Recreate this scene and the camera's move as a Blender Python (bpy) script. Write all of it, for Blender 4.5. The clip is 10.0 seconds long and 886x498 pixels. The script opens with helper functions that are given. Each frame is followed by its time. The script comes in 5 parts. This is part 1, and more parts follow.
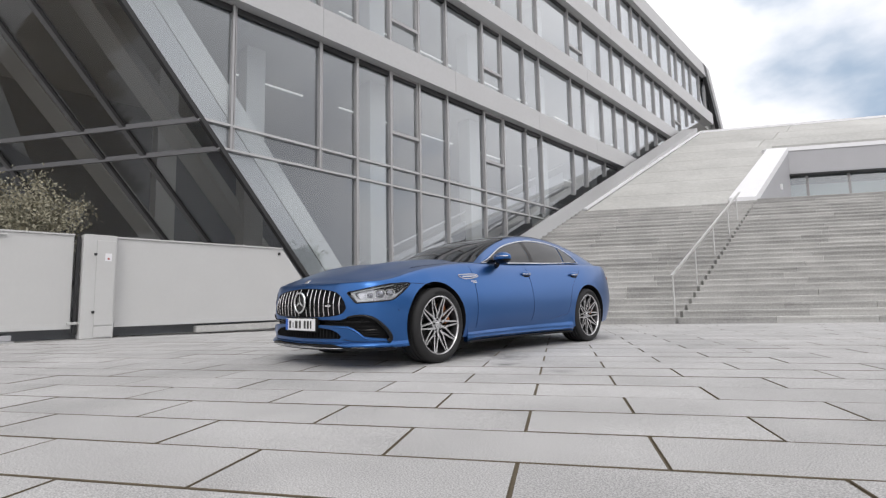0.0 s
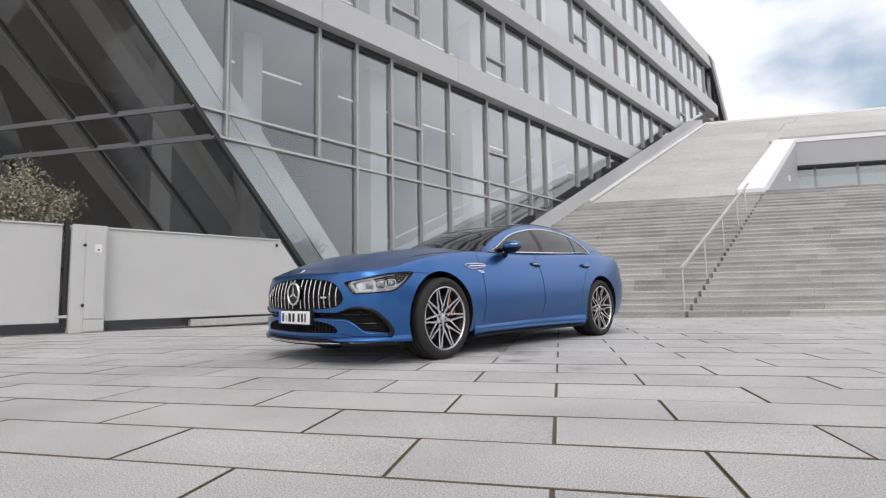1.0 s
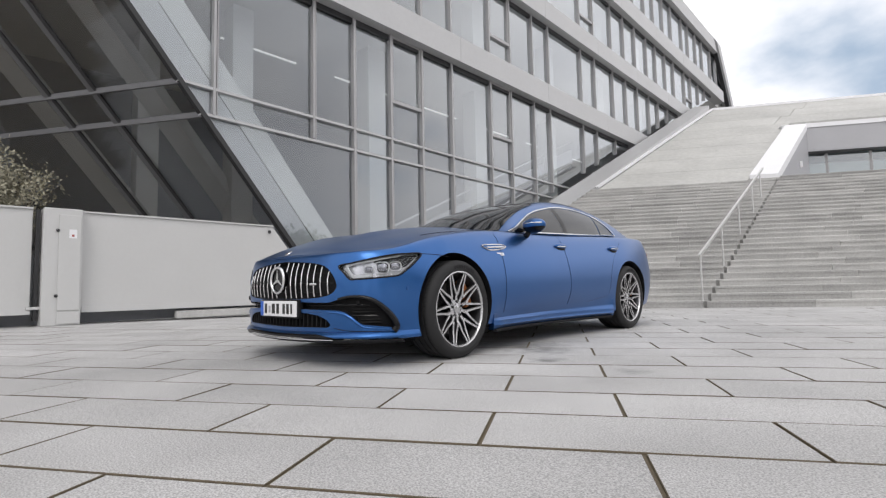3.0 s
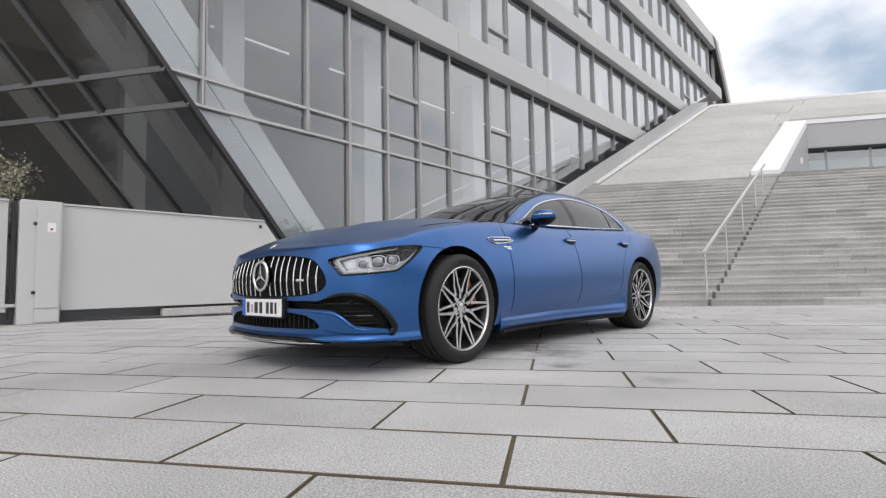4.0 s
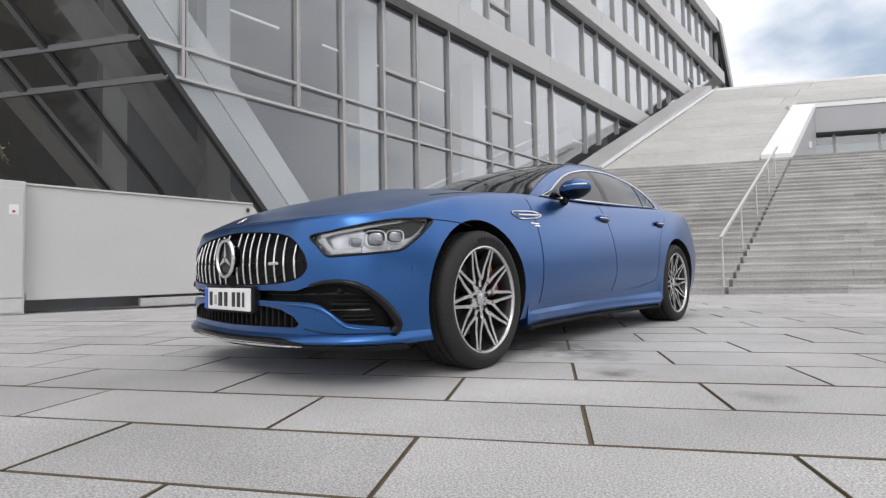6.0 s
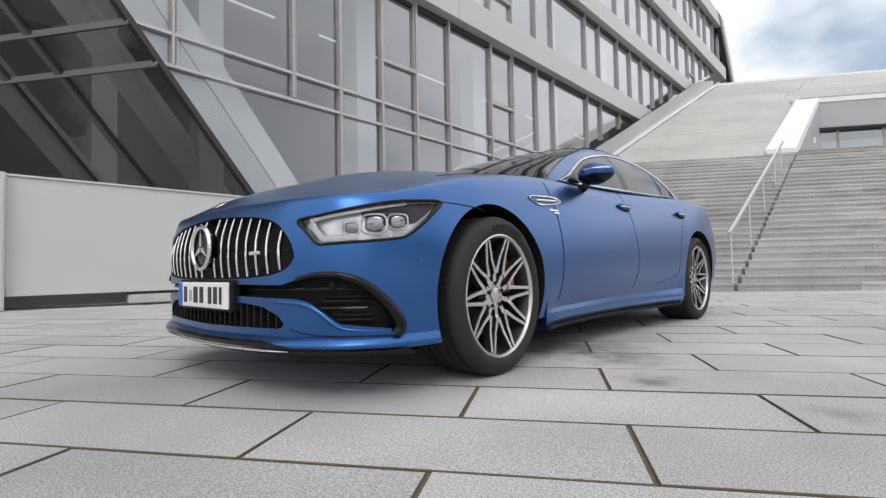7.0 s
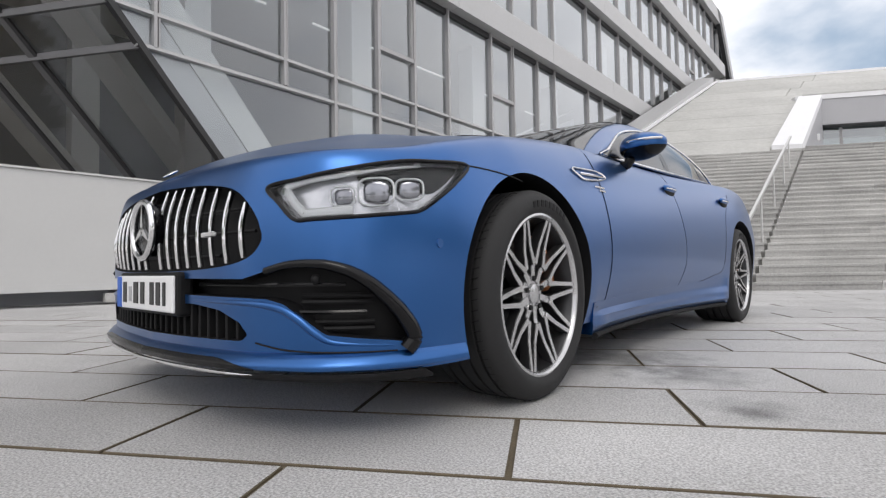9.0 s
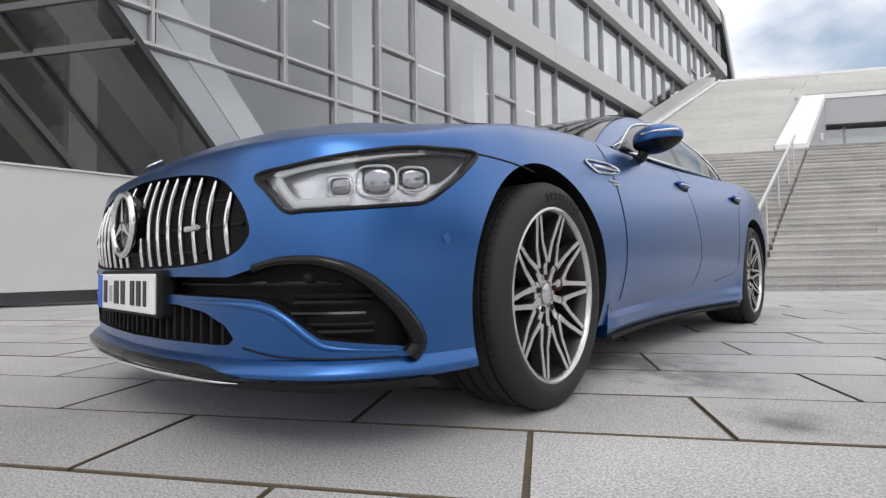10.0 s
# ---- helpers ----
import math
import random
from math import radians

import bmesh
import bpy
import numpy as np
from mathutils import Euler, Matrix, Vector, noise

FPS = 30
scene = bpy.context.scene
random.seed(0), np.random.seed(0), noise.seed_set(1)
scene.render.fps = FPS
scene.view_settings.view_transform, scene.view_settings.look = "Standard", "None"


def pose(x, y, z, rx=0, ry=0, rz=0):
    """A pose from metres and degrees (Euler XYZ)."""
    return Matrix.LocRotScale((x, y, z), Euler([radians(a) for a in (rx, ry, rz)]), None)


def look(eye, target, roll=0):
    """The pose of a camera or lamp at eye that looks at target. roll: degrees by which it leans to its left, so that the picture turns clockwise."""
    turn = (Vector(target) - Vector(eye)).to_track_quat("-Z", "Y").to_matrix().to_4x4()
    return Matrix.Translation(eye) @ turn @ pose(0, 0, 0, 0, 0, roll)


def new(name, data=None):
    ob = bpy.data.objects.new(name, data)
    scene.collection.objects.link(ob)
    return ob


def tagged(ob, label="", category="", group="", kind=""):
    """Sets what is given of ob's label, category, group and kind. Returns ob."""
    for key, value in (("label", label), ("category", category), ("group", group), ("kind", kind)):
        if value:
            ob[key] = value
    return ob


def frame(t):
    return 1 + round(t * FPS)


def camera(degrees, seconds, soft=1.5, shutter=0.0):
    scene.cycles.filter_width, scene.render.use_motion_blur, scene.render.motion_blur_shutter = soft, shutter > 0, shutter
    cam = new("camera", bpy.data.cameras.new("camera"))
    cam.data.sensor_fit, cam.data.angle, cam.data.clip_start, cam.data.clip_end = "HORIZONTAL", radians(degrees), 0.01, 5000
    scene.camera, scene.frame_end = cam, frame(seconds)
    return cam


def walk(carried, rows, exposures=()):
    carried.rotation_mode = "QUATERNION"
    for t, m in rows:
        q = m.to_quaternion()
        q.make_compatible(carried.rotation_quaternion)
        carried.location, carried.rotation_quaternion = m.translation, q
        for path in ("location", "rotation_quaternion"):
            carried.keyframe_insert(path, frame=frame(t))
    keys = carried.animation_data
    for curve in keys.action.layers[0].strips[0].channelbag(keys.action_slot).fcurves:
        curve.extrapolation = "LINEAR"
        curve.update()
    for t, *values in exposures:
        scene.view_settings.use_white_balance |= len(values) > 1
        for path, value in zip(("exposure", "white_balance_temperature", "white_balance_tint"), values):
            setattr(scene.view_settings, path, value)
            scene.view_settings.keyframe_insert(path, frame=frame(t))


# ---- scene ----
# ---------------------------------------------------------------- camera
cam = camera(82.7, 10.0, soft=1.3)
PATH = [
    (0, (4.359, -3.492, 0.588), (2.981, -2.057, 0.793), -1.1),
    (0.5, (4.218, -3.372, 0.576), (2.838, -1.936, 0.769), -1.1),
    (1, (4.061, -3.243, 0.562), (2.678, -1.809, 0.744), -1.1),
    (1.5, (3.911, -3.131, 0.553), (2.524, -1.701, 0.723), -1.1),
    (2, (3.747, -3.014, 0.539), (2.358, -1.583, 0.701), -1.1),
    (2.5, (3.599, -2.898, 0.532), (2.212, -1.465, 0.685), -1.2),
    (4, (3.156, -2.54, 0.527), (1.787, -1.088, 0.662), -1.1),
    (4.5, (3.01, -2.425, 0.524), (1.644, -0.969, 0.651), -1.1),
    (5, (2.857, -2.307, 0.522), (1.494, -0.848, 0.635), -1.0),
    (5.5, (2.724, -2.197, 0.516), (1.362, -0.736, 0.616), -1.1),
    (7, (2.313, -1.866, 0.486), (0.958, -0.397, 0.563), -1.1),
    (7.5, (2.19, -1.77, 0.475), (0.837, -0.299, 0.551), -1.0),
    (8, (2.068, -1.675, 0.469), (0.718, -0.2, 0.543), -1.0),
    (8.5, (1.956, -1.59, 0.462), (0.612, -0.111, 0.535), -1.0),
    (9, (1.862, -1.518, 0.456), (0.521, -0.036, 0.529), -1.0),
    (9.5, (1.803, -1.469, 0.45), (0.462, 0.014, 0.526), -1.0),
    (10, (1.763, -1.433, 0.45), (0.421, 0.048, 0.523), -0.9),
]
walk(cam, [(t, look(e, g, r)) for t, e, g, r in PATH], [(0, 0.0), (10, 0.0)])

# ---------------------------------------------------------------- light
SUN_EL, SUN_ROT = 48, 140
world = bpy.data.worlds.new("overcast_sky")
scene.world = world
world.use_nodes = True
wn, wl = world.node_tree.nodes, world.node_tree.links
wn.clear()
w_out = wn.new("ShaderNodeOutputWorld")
w_bg = wn.new("ShaderNodeBackground")
w_sky = wn.new("ShaderNodeTexSky")
w_sky.sky_type, w_sky.sun_disc = "NISHITA", False
w_sky.sun_elevation, w_sky.sun_rotation = radians(SUN_EL), radians(SUN_ROT)
w_co = wn.new("ShaderNodeTexCoord")
w_map = wn.new("ShaderNodeMapping")
w_map.inputs["Scale"].default_value = (1.0, 1.0, 1.7)
w_noise = wn.new("ShaderNodeTexNoise")
w_noise.inputs["Scale"].default_value, w_noise.inputs["Detail"].default_value = 2.1, 5.0
w_noise.inputs["Roughness"].default_value = 0.48
w_ramp = wn.new("ShaderNodeValToRGB")
w_ramp.color_ramp.elements[0].position, w_ramp.color_ramp.elements[1].position = 0.20, 0.38
w_noise2 = wn.new("ShaderNodeTexNoise")
w_noise2.inputs["Scale"].default_value, w_noise2.inputs["Detail"].default_value = 3.4, 6.0
w_cloud = wn.new("ShaderNodeValToRGB")
w_cloud.color_ramp.elements[0].position, w_cloud.color_ramp.elements[0].color = 0.32, (0.76, 0.76, 0.80, 1)
w_cloud.color_ramp.elements[1].position, w_cloud.color_ramp.elements[1].color = 0.62, (1.0, 0.985, 1.0, 1)
w_dim = wn.new("ShaderNodeMix")
w_dim.data_type, w_dim.blend_type = "RGBA", "MULTIPLY"
w_dim.inputs["Factor"].default_value = 1.0
w_dim.inputs["B"].default_value = (0.115, 0.115, 0.115, 1)
w_mix = wn.new("ShaderNodeMix")
w_mix.data_type = "RGBA"
# a blue gap in the clouds above the stairs
w_dot = wn.new("ShaderNodeVectorMath")
w_dot.operation = "DOT_PRODUCT"
w_dot.inputs[1].default_value = Vector((0.0, 0.937, 0.345)).normalized()
w_jit = wn.new("ShaderNodeMath")
w_jit.operation = "MULTIPLY_ADD"
w_jit.inputs[1].default_value = 0.16
w_edge = wn.new("ShaderNodeMapRange")
w_edge.interpolation_type = "SMOOTHSTEP"
w_edge.inputs["From Min"].default_value, w_edge.inputs["From Max"].default_value = 1.055, 1.115
w_edge.inputs["To Max"].default_value = 0.92
w_gap = wn.new("ShaderNodeMix")
w_gap.data_type = "RGBA"
w_gap.inputs["B"].default_value = (0.20, 0.30, 0.43, 1)
for a, b in ((w_co.outputs["Generated"], w_map.inputs["Vector"]), (w_map.outputs["Vector"], w_noise.inputs["Vector"]),
             (w_map.outputs["Vector"], w_noise2.inputs["Vector"]), (w_noise.outputs["Fac"], w_ramp.inputs["Fac"]),
             (w_noise2.outputs["Fac"], w_cloud.inputs["Fac"]), (w_sky.outputs["Color"], w_dim.inputs["A"]),
             (w_ramp.outputs["Color"], w_mix.inputs["Factor"]), (w_dim.outputs["Result"], w_mix.inputs["A"]),
             (w_cloud.outputs["Color"], w_mix.inputs["B"]), (w_mix.outputs["Result"], w_gap.inputs["A"]),
             (w_co.outputs["Generated"], w_dot.inputs[0]), (w_dot.outputs["Value"], w_jit.inputs[2]), (w_noise2.outputs["Fac"], w_jit.inputs[0]),
             (w_jit.outputs[0], w_edge.inputs["Value"]), (w_edge.outputs["Result"], w_gap.inputs["Factor"]), (w_gap.outputs["Result"], w_bg.inputs["Color"]),
             (w_bg.outputs["Background"], w_out.inputs["Surface"])):
    wl.new(a, b)
w_bg.inputs["Strength"].default_value = 1.35

sun_data = bpy.data.lights.new("sun", "SUN")
sun_data.energy, sun_data.angle, sun_data.color = 0.8, radians(25), (1.0, 0.96, 0.9)
sun = new("sun", sun_data)
SUN_DIR = Vector((math.sin(radians(SUN_ROT)) * math.cos(radians(SUN_EL)), math.cos(radians(SUN_ROT)) * math.cos(radians(SUN_EL)), math.sin(radians(SUN_EL))))
sun.matrix_world = look(SUN_DIR * 60, (0, 0, 0))


# ---------------------------------------------------------------- materials
def mat(name, color, rough=0.6, metal=0.0, var=0.12, scale=6.0, fine=60.0, bump=0.0, vary=0.0, island=0.0, coat=0.0,
        spec=0.5, stretch=(1, 1, 1), bump_scale=None, world_space=False, spots=(), speck=0.0):
    """Procedural surface: broad stains and fine grain on the colour, grain on roughness and relief."""
    m = bpy.data.materials.new(name)
    m.use_nodes = True
    n, l = m.node_tree.nodes, m.node_tree.links
    b = n["Principled BSDF"]
    b.inputs["Metallic"].default_value = metal
    b.inputs["Coat Weight"].default_value = coat
    b.inputs["Coat Roughness"].default_value = 0.06
    b.inputs["Specular IOR Level"].default_value = spec
    co = n.new("ShaderNodeTexCoord")
    mp = n.new("ShaderNodeMapping")
    mp.inputs["Scale"].default_value = stretch
    if world_space:
        place = n.new("ShaderNodeNewGeometry").outputs["Position"]
    else:
        place = co.outputs["Object"]
    l.new(place, mp.inputs["Vector"])
    big, small = n.new("ShaderNodeTexNoise"), n.new("ShaderNodeTexNoise")
    big.inputs["Scale"].default_value, big.inputs["Detail"].default_value = scale, 5
    small.inputs["Scale"].default_value, small.inputs["Detail"].default_value = fine, 5
    small.inputs["Roughness"].default_value = 0.75
    for t in (big, small):
        l.new(mp.outputs["Vector"], t.inputs["Vector"])
    add = n.new("ShaderNodeMath")
    add.operation = "ADD"
    l.new(big.outputs["Fac"], add.inputs[0])
    l.new(small.outputs["Fac"], add.inputs[1])
    last = add.outputs[0]
    if vary or island:
        if island:
            g = n.new("ShaderNodeNewGeometry")
            r = g.outputs["Random Per Island"]
        else:
            r = n.new("ShaderNodeObjectInfo").outputs["Random"]
        k = n.new("ShaderNodeMath")
        k.operation = "MULTIPLY_ADD"
        l.new(r, k.inputs[0])
        k.inputs[1].default_value = 2 * (vary or island)
        l.new(add.outputs[0], k.inputs[2])
        last = k.outputs[0]
    rg = n.new("ShaderNodeMapRange")
    extra = (vary or island)
    rg.inputs["From Min"].default_value, rg.inputs["From Max"].default_value = 0.55 , 1.45 + 2 * extra
    rg.inputs["To Min"].default_value, rg.inputs["To Max"].default_value = 1 - var - extra * 0.5, 1 + var + extra * 0.5
    l.new(last, rg.inputs["Value"])
    mx = n.new("ShaderNodeVectorMath")
    mx.operation = "SCALE"
    mx.inputs[0].default_value = color
    l.new(rg.outputs["Result"], mx.inputs["Scale"])
    shade = mx.outputs["Vector"]
    if speck:
        # mineral grains
        gr = n.new("ShaderNodeTexNoise")
        gr.inputs["Scale"].default_value, gr.inputs["Detail"].default_value = 165, 3
        l.new(place, gr.inputs["Vector"])
        gm = n.new("ShaderNodeMapRange")
        gm.inputs["From Min"].default_value, gm.inputs["From Max"].default_value = 0.36, 0.62
        gm.inputs["To Min"].default_value, gm.inputs["To Max"].default_value = 1 - speck, 1 + speck * 0.6
        l.new(gr.outputs["Fac"], gm.inputs["Value"])
        gs = n.new("ShaderNodeVectorMath")
        gs.operation = "SCALE"
        l.new(shade, gs.inputs[0])
        l.new(gm.outputs["Result"], gs.inputs["Scale"])
        shade = gs.outputs["Vector"]
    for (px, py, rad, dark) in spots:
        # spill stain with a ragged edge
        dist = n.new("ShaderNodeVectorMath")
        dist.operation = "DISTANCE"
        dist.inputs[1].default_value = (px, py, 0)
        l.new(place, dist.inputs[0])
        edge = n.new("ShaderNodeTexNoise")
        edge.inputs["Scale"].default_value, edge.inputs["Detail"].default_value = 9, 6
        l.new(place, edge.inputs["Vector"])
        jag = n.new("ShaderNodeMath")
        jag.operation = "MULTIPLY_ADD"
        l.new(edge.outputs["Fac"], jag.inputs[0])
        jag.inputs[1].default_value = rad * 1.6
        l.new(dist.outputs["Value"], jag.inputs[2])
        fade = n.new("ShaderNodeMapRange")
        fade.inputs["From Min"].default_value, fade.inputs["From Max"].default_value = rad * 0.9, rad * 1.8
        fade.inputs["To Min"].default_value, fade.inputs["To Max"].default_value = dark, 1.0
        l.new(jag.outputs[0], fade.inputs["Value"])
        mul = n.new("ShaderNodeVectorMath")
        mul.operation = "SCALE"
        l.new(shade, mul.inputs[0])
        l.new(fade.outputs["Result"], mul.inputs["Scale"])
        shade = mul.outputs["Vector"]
    l.new(shade, b.inputs["Base Color"])
    rr = n.new("ShaderNodeMapRange")
    rr.inputs["To Min"].default_value, rr.inputs["To Max"].default_value = max(0.02, rough - 0.08 * var * 5), min(1, rough + 0.08 * var * 5)
    l.new(big.outputs["Fac"], rr.inputs["Value"])
    l.new(rr.outputs["Result"], b.inputs["Roughness"])
    if bump:
        bp = n.new("ShaderNodeBump")
        bp.inputs["Strength"].default_value, bp.inputs["Distance"].default_value = bump, 0.004
        src = small
        if bump_scale:
            src = n.new("ShaderNodeTexNoise")
            src.inputs["Scale"].default_value = bump_scale
            l.new(mp.outputs["Vector"], src.inputs["Vector"])
        l.new(src.outputs["Fac"], bp.inputs["Height"])
        l.new(bp.outputs["Normal"], b.inputs["Normal"])
    return m


def glass(name, tint, ior=1.5, rough=0.01, sheen=None):
    """Thin pane: tinted see-through with a reflection that grows towards grazing view."""
    m = bpy.data.materials.new(name)
    m.use_nodes = True
    n, l = m.node_tree.nodes, m.node_tree.links
    n.clear()
    out, mx = n.new("ShaderNodeOutputMaterial"), n.new("ShaderNodeMixShader")
    tr, gl = n.new("ShaderNodeBsdfTransparent"), n.new("ShaderNodeBsdfGlossy")
    tr.inputs["Color"].default_value = (*tint, 1)
    gl.inputs["Color"].default_value, gl.inputs["Roughness"].default_value = (0.9, 0.93, 0.96, 1), rough
    if sheen:
        # coated pane: mirror share from square-on to grazing view
        lw, pw, ma = n.new("ShaderNodeLayerWeight"), n.new("ShaderNodeMath"), n.new("ShaderNodeMath")
        lw.inputs["Blend"].default_value = 0.5
        pw.operation, ma.operation = "POWER", "MULTIPLY_ADD"
        pw.inputs[1].default_value = 1.3
        ma.inputs[1].default_value, ma.inputs[2].default_value = sheen[1] - sheen[0], sheen[0]
        l.new(lw.outputs["Facing"], pw.inputs[0])
        l.new(pw.outputs[0], ma.inputs[0])
        l.new(ma.outputs[0], mx.inputs["Fac"])
    else:
        fr = n.new("ShaderNodeFresnel")
        fr.inputs["IOR"].default_value = ior
        l.new(fr.outputs["Fac"], mx.inputs["Fac"])
    l.new(tr.outputs[0], mx.inputs[1])
    l.new(gl.outputs[0], mx.inputs[2])
    l.new(mx.outputs[0], out.inputs["Surface"])
    return m


def lamp_mat(name, color, strength):
    m = mat(name, color, 0.5)
    b = m.node_tree.nodes["Principled BSDF"]
    b.inputs["Emission Color"].default_value, b.inputs["Emission Strength"].default_value = (*color, 1), strength
    return m


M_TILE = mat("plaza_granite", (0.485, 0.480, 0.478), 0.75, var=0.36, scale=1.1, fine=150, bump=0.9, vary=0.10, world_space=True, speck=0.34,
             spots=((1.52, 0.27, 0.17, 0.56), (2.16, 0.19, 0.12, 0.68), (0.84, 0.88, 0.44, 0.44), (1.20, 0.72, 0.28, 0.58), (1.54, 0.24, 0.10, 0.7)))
M_TILE_FAR = mat("plaza_granite_far", (0.485, 0.480, 0.478), 0.75, var=0.26, scale=0.9, fine=120, island=0.10, world_space=True, speck=0.25)
M_FAR = mat("distant_paving", (0.40, 0.39, 0.38), 0.85, var=0.25, scale=0.15, fine=3)
M_TREE = mat("tree_leaf", (0.06, 0.085, 0.035), 0.7, var=0.3, island=0.6)
M_JOINT = mat("mossy_joint", (0.13, 0.105, 0.07), 0.95, var=0.35, scale=9, fine=80, bump=0.8)
M_STEP = mat("stair_granite", (0.42, 0.415, 0.405), 0.8, var=0.40, scale=1.0, fine=20, bump=0.4, vary=0.20, world_space=True)
M_SLOPE = mat("roof_concrete", (0.475, 0.472, 0.455), 0.8, var=0.26, scale=0.35, fine=5, bump=0.2, vary=0.08, world_space=True)
M_SLOPE_JOINT = mat("dark_joint", (0.20, 0.20, 0.19), 0.9)
M_WHITE = mat("white_coated_metal", (0.80, 0.80, 0.82), 0.45, var=0.04, scale=1.5, fine=20)
M_GREYPANEL = mat("grey_metal_panel", (0.40, 0.40, 0.42), 0.45, var=0.05, scale=0.8, fine=14)
M_BAND = mat("grey_facade_metal", (0.47, 0.47, 0.475), 0.42, metal=0.25, var=0.06, scale=0.5, fine=8)
M_MULL = mat("mullion_metal", (0.39, 0.385, 0.39), 0.4, metal=0.3, var=0.08, scale=1, fine=20)
M_WING = mat("dark_wing_frame", (0.13, 0.13, 0.135), 0.45, metal=0.3, var=0.08)
# real dark metal parts, and strips that stand in for shade
M_DARK = mat("dark_metal_and_shade", (0.025, 0.025, 0.027), 0.5, var=0.2)
M_CONC = mat("interior_concrete", (0.62, 0.62, 0.61), 0.75, var=0.08, scale=0.7, fine=12)
M_COLUMN = mat("painted_column", (0.68, 0.68, 0.67), 0.7, var=0.05, scale=0.6, fine=12)
M_INNER = mat("interior_wall", (0.30, 0.31, 0.33), 0.8, var=0.1, scale=0.4, fine=5)
M_FLOORIN = mat("interior_floor", (0.25, 0.25, 0.26), 0.5, var=0.1)
M_GLASS = glass("facade_glass", (0.78, 0.82, 0.84), sheen=(0.10, 0.84))
M_GLASS_BACK = glass("glass_inner_face", (0.97, 0.97, 0.97), 1.0)
M_GLASS_DARK = glass("leaning_facade_glass", (0.86, 0.86, 0.86), 1.9)
M_GLASS_TEAL = glass("entrance_glass", (0.66, 0.80, 0.83), sheen=(0.22, 0.9))
M_GATE = mat("gate_white_coat", (0.55, 0.55, 0.545), 0.5, var=0.035, scale=1.4, fine=16)
M_STEEL = mat("brushed_steel", (0.62, 0.62, 0.62), 0.3, metal=0.9, var=0.06)
M_RAIL = mat("handrail_steel", (0.62, 0.62, 0.61), 0.35, metal=0.5, var=0.05)
M_LEAF = mat("olive_leaf", (0.34, 0.32, 0.24), 0.6, var=0.2, island=0.5)
M_BARK = mat("bark", (0.12, 0.10, 0.08), 0.9, var=0.3, fine=40, bump=0.5)
M_RED = mat("red_sign", (0.36, 0.05, 0.04), 0.5)
M_TUBE = lamp_mat("light_tube", (1.0, 0.98, 0.95), 0.45)


# ---------------------------------------------------------------- builders
def empty(name, m=None, label="", category="", group="", kind=""):
    ob = new(name)
    if m is not None:
        ob.matrix_world = m
    return tagged(ob, label, category, group, kind)


def mesh_of(name, bm, material, smooth=False):
    me = bpy.data.meshes.new(name)
    bmesh.ops.recalc_face_normals(bm, faces=bm.faces[:])
    for f in bm.faces:
        f.smooth = smooth
    if smooth:
        for e in bm.edges:
            e.smooth = len(e.link_faces) != 2 or e.calc_face_angle(0) < radians(42)
    bm.to_mesh(me)
    bm.free()
    me.materials.append(material)
    return me


def part(name, bm, material, parent=None, label="", smooth=False, m=None):
    """Links a bmesh as one mesh object under its thing."""
    ob = new(name, mesh_of(name, bm, material, smooth))
    ob.parent = parent
    if m is not None:
        ob.matrix_local = m
    return tagged(ob, label)


def box(sx, sy, sz, at=(0, 0, 0), bevel=0.0, seg=1, m=None):
    """Box of that size centred on at."""
    bm = bmesh.new()
    bmesh.ops.create_cube(bm, size=1, matrix=Matrix.Translation(at) @ Matrix.Diagonal((sx, sy, sz, 1)))
    if bevel:
        bmesh.ops.bevel(bm, geom=bm.edges[:], offset=bevel, segments=seg, affect="EDGES", profile=0.5)
    if m is not None:
        bmesh.ops.transform(bm, matrix=m, verts=bm.verts)
    return bm


def prism(pts, way):
    """Solid from a closed outline (3D points) pushed along way."""
    bm = bmesh.new()
    a = [bm.verts.new(p) for p in pts]
    b = [bm.verts.new(Vector(p) + Vector(way)) for p in pts]
    bm.faces.new(a)
    bm.faces.new(b[::-1])
    for i in range(len(a)):
        j = (i + 1) % len(a)
        bm.faces.new((a[j], a[i], b[i], b[j]))
    return bm


def sweep(points, radius, sides=8, closed=False, flat=1.0):
    """Tube along a line of points; flat squashes it across."""
    bm = bmesh.new()
    pts = [Vector(p) for p in points]
    n = len(pts)
    rings = []
    up = Vector((0, 0, 1))
    if closed:
        mid = sum(pts, Vector()) / n
        up = sum(((a - mid).cross(b - mid) for a, b in zip(pts, pts[1:] + pts[:1])), Vector()).normalized()
    elif abs(pts[-1].z - pts[0].z) > 0.75 * (pts[-1] - pts[0]).length:
        up = Vector((0, 1, 0))
    for i, p in enumerate(pts):
        a, b = pts[(i - 1) % n if closed else max(i - 1, 0)], pts[(i + 1) % n if closed else min(i + 1, n - 1)]
        t = (b - a).normalized()
        s = t.cross(up)
        s = s.normalized() if s.length > 1e-4 else Vector((1, 0, 0))
        w = s.cross(t).normalized()
        r = radius(i / max(n - 1, 1)) if callable(radius) else radius
        rings.append([bm.verts.new(p + s * math.cos(k) * r * flat + w * math.sin(k) * r) for k in [2 * math.pi * q / sides for q in range(sides)]])
    for i in range(n if closed else n - 1):
        c, d = rings[i], rings[(i + 1) % n]
        for k in range(sides):
            bm.faces.new((c[k], c[(k + 1) % sides], d[(k + 1) % sides], d[k]))
    if not closed:
        bm.faces.new(rings[0][::-1])
        bm.faces.new(rings[-1])
    return bm


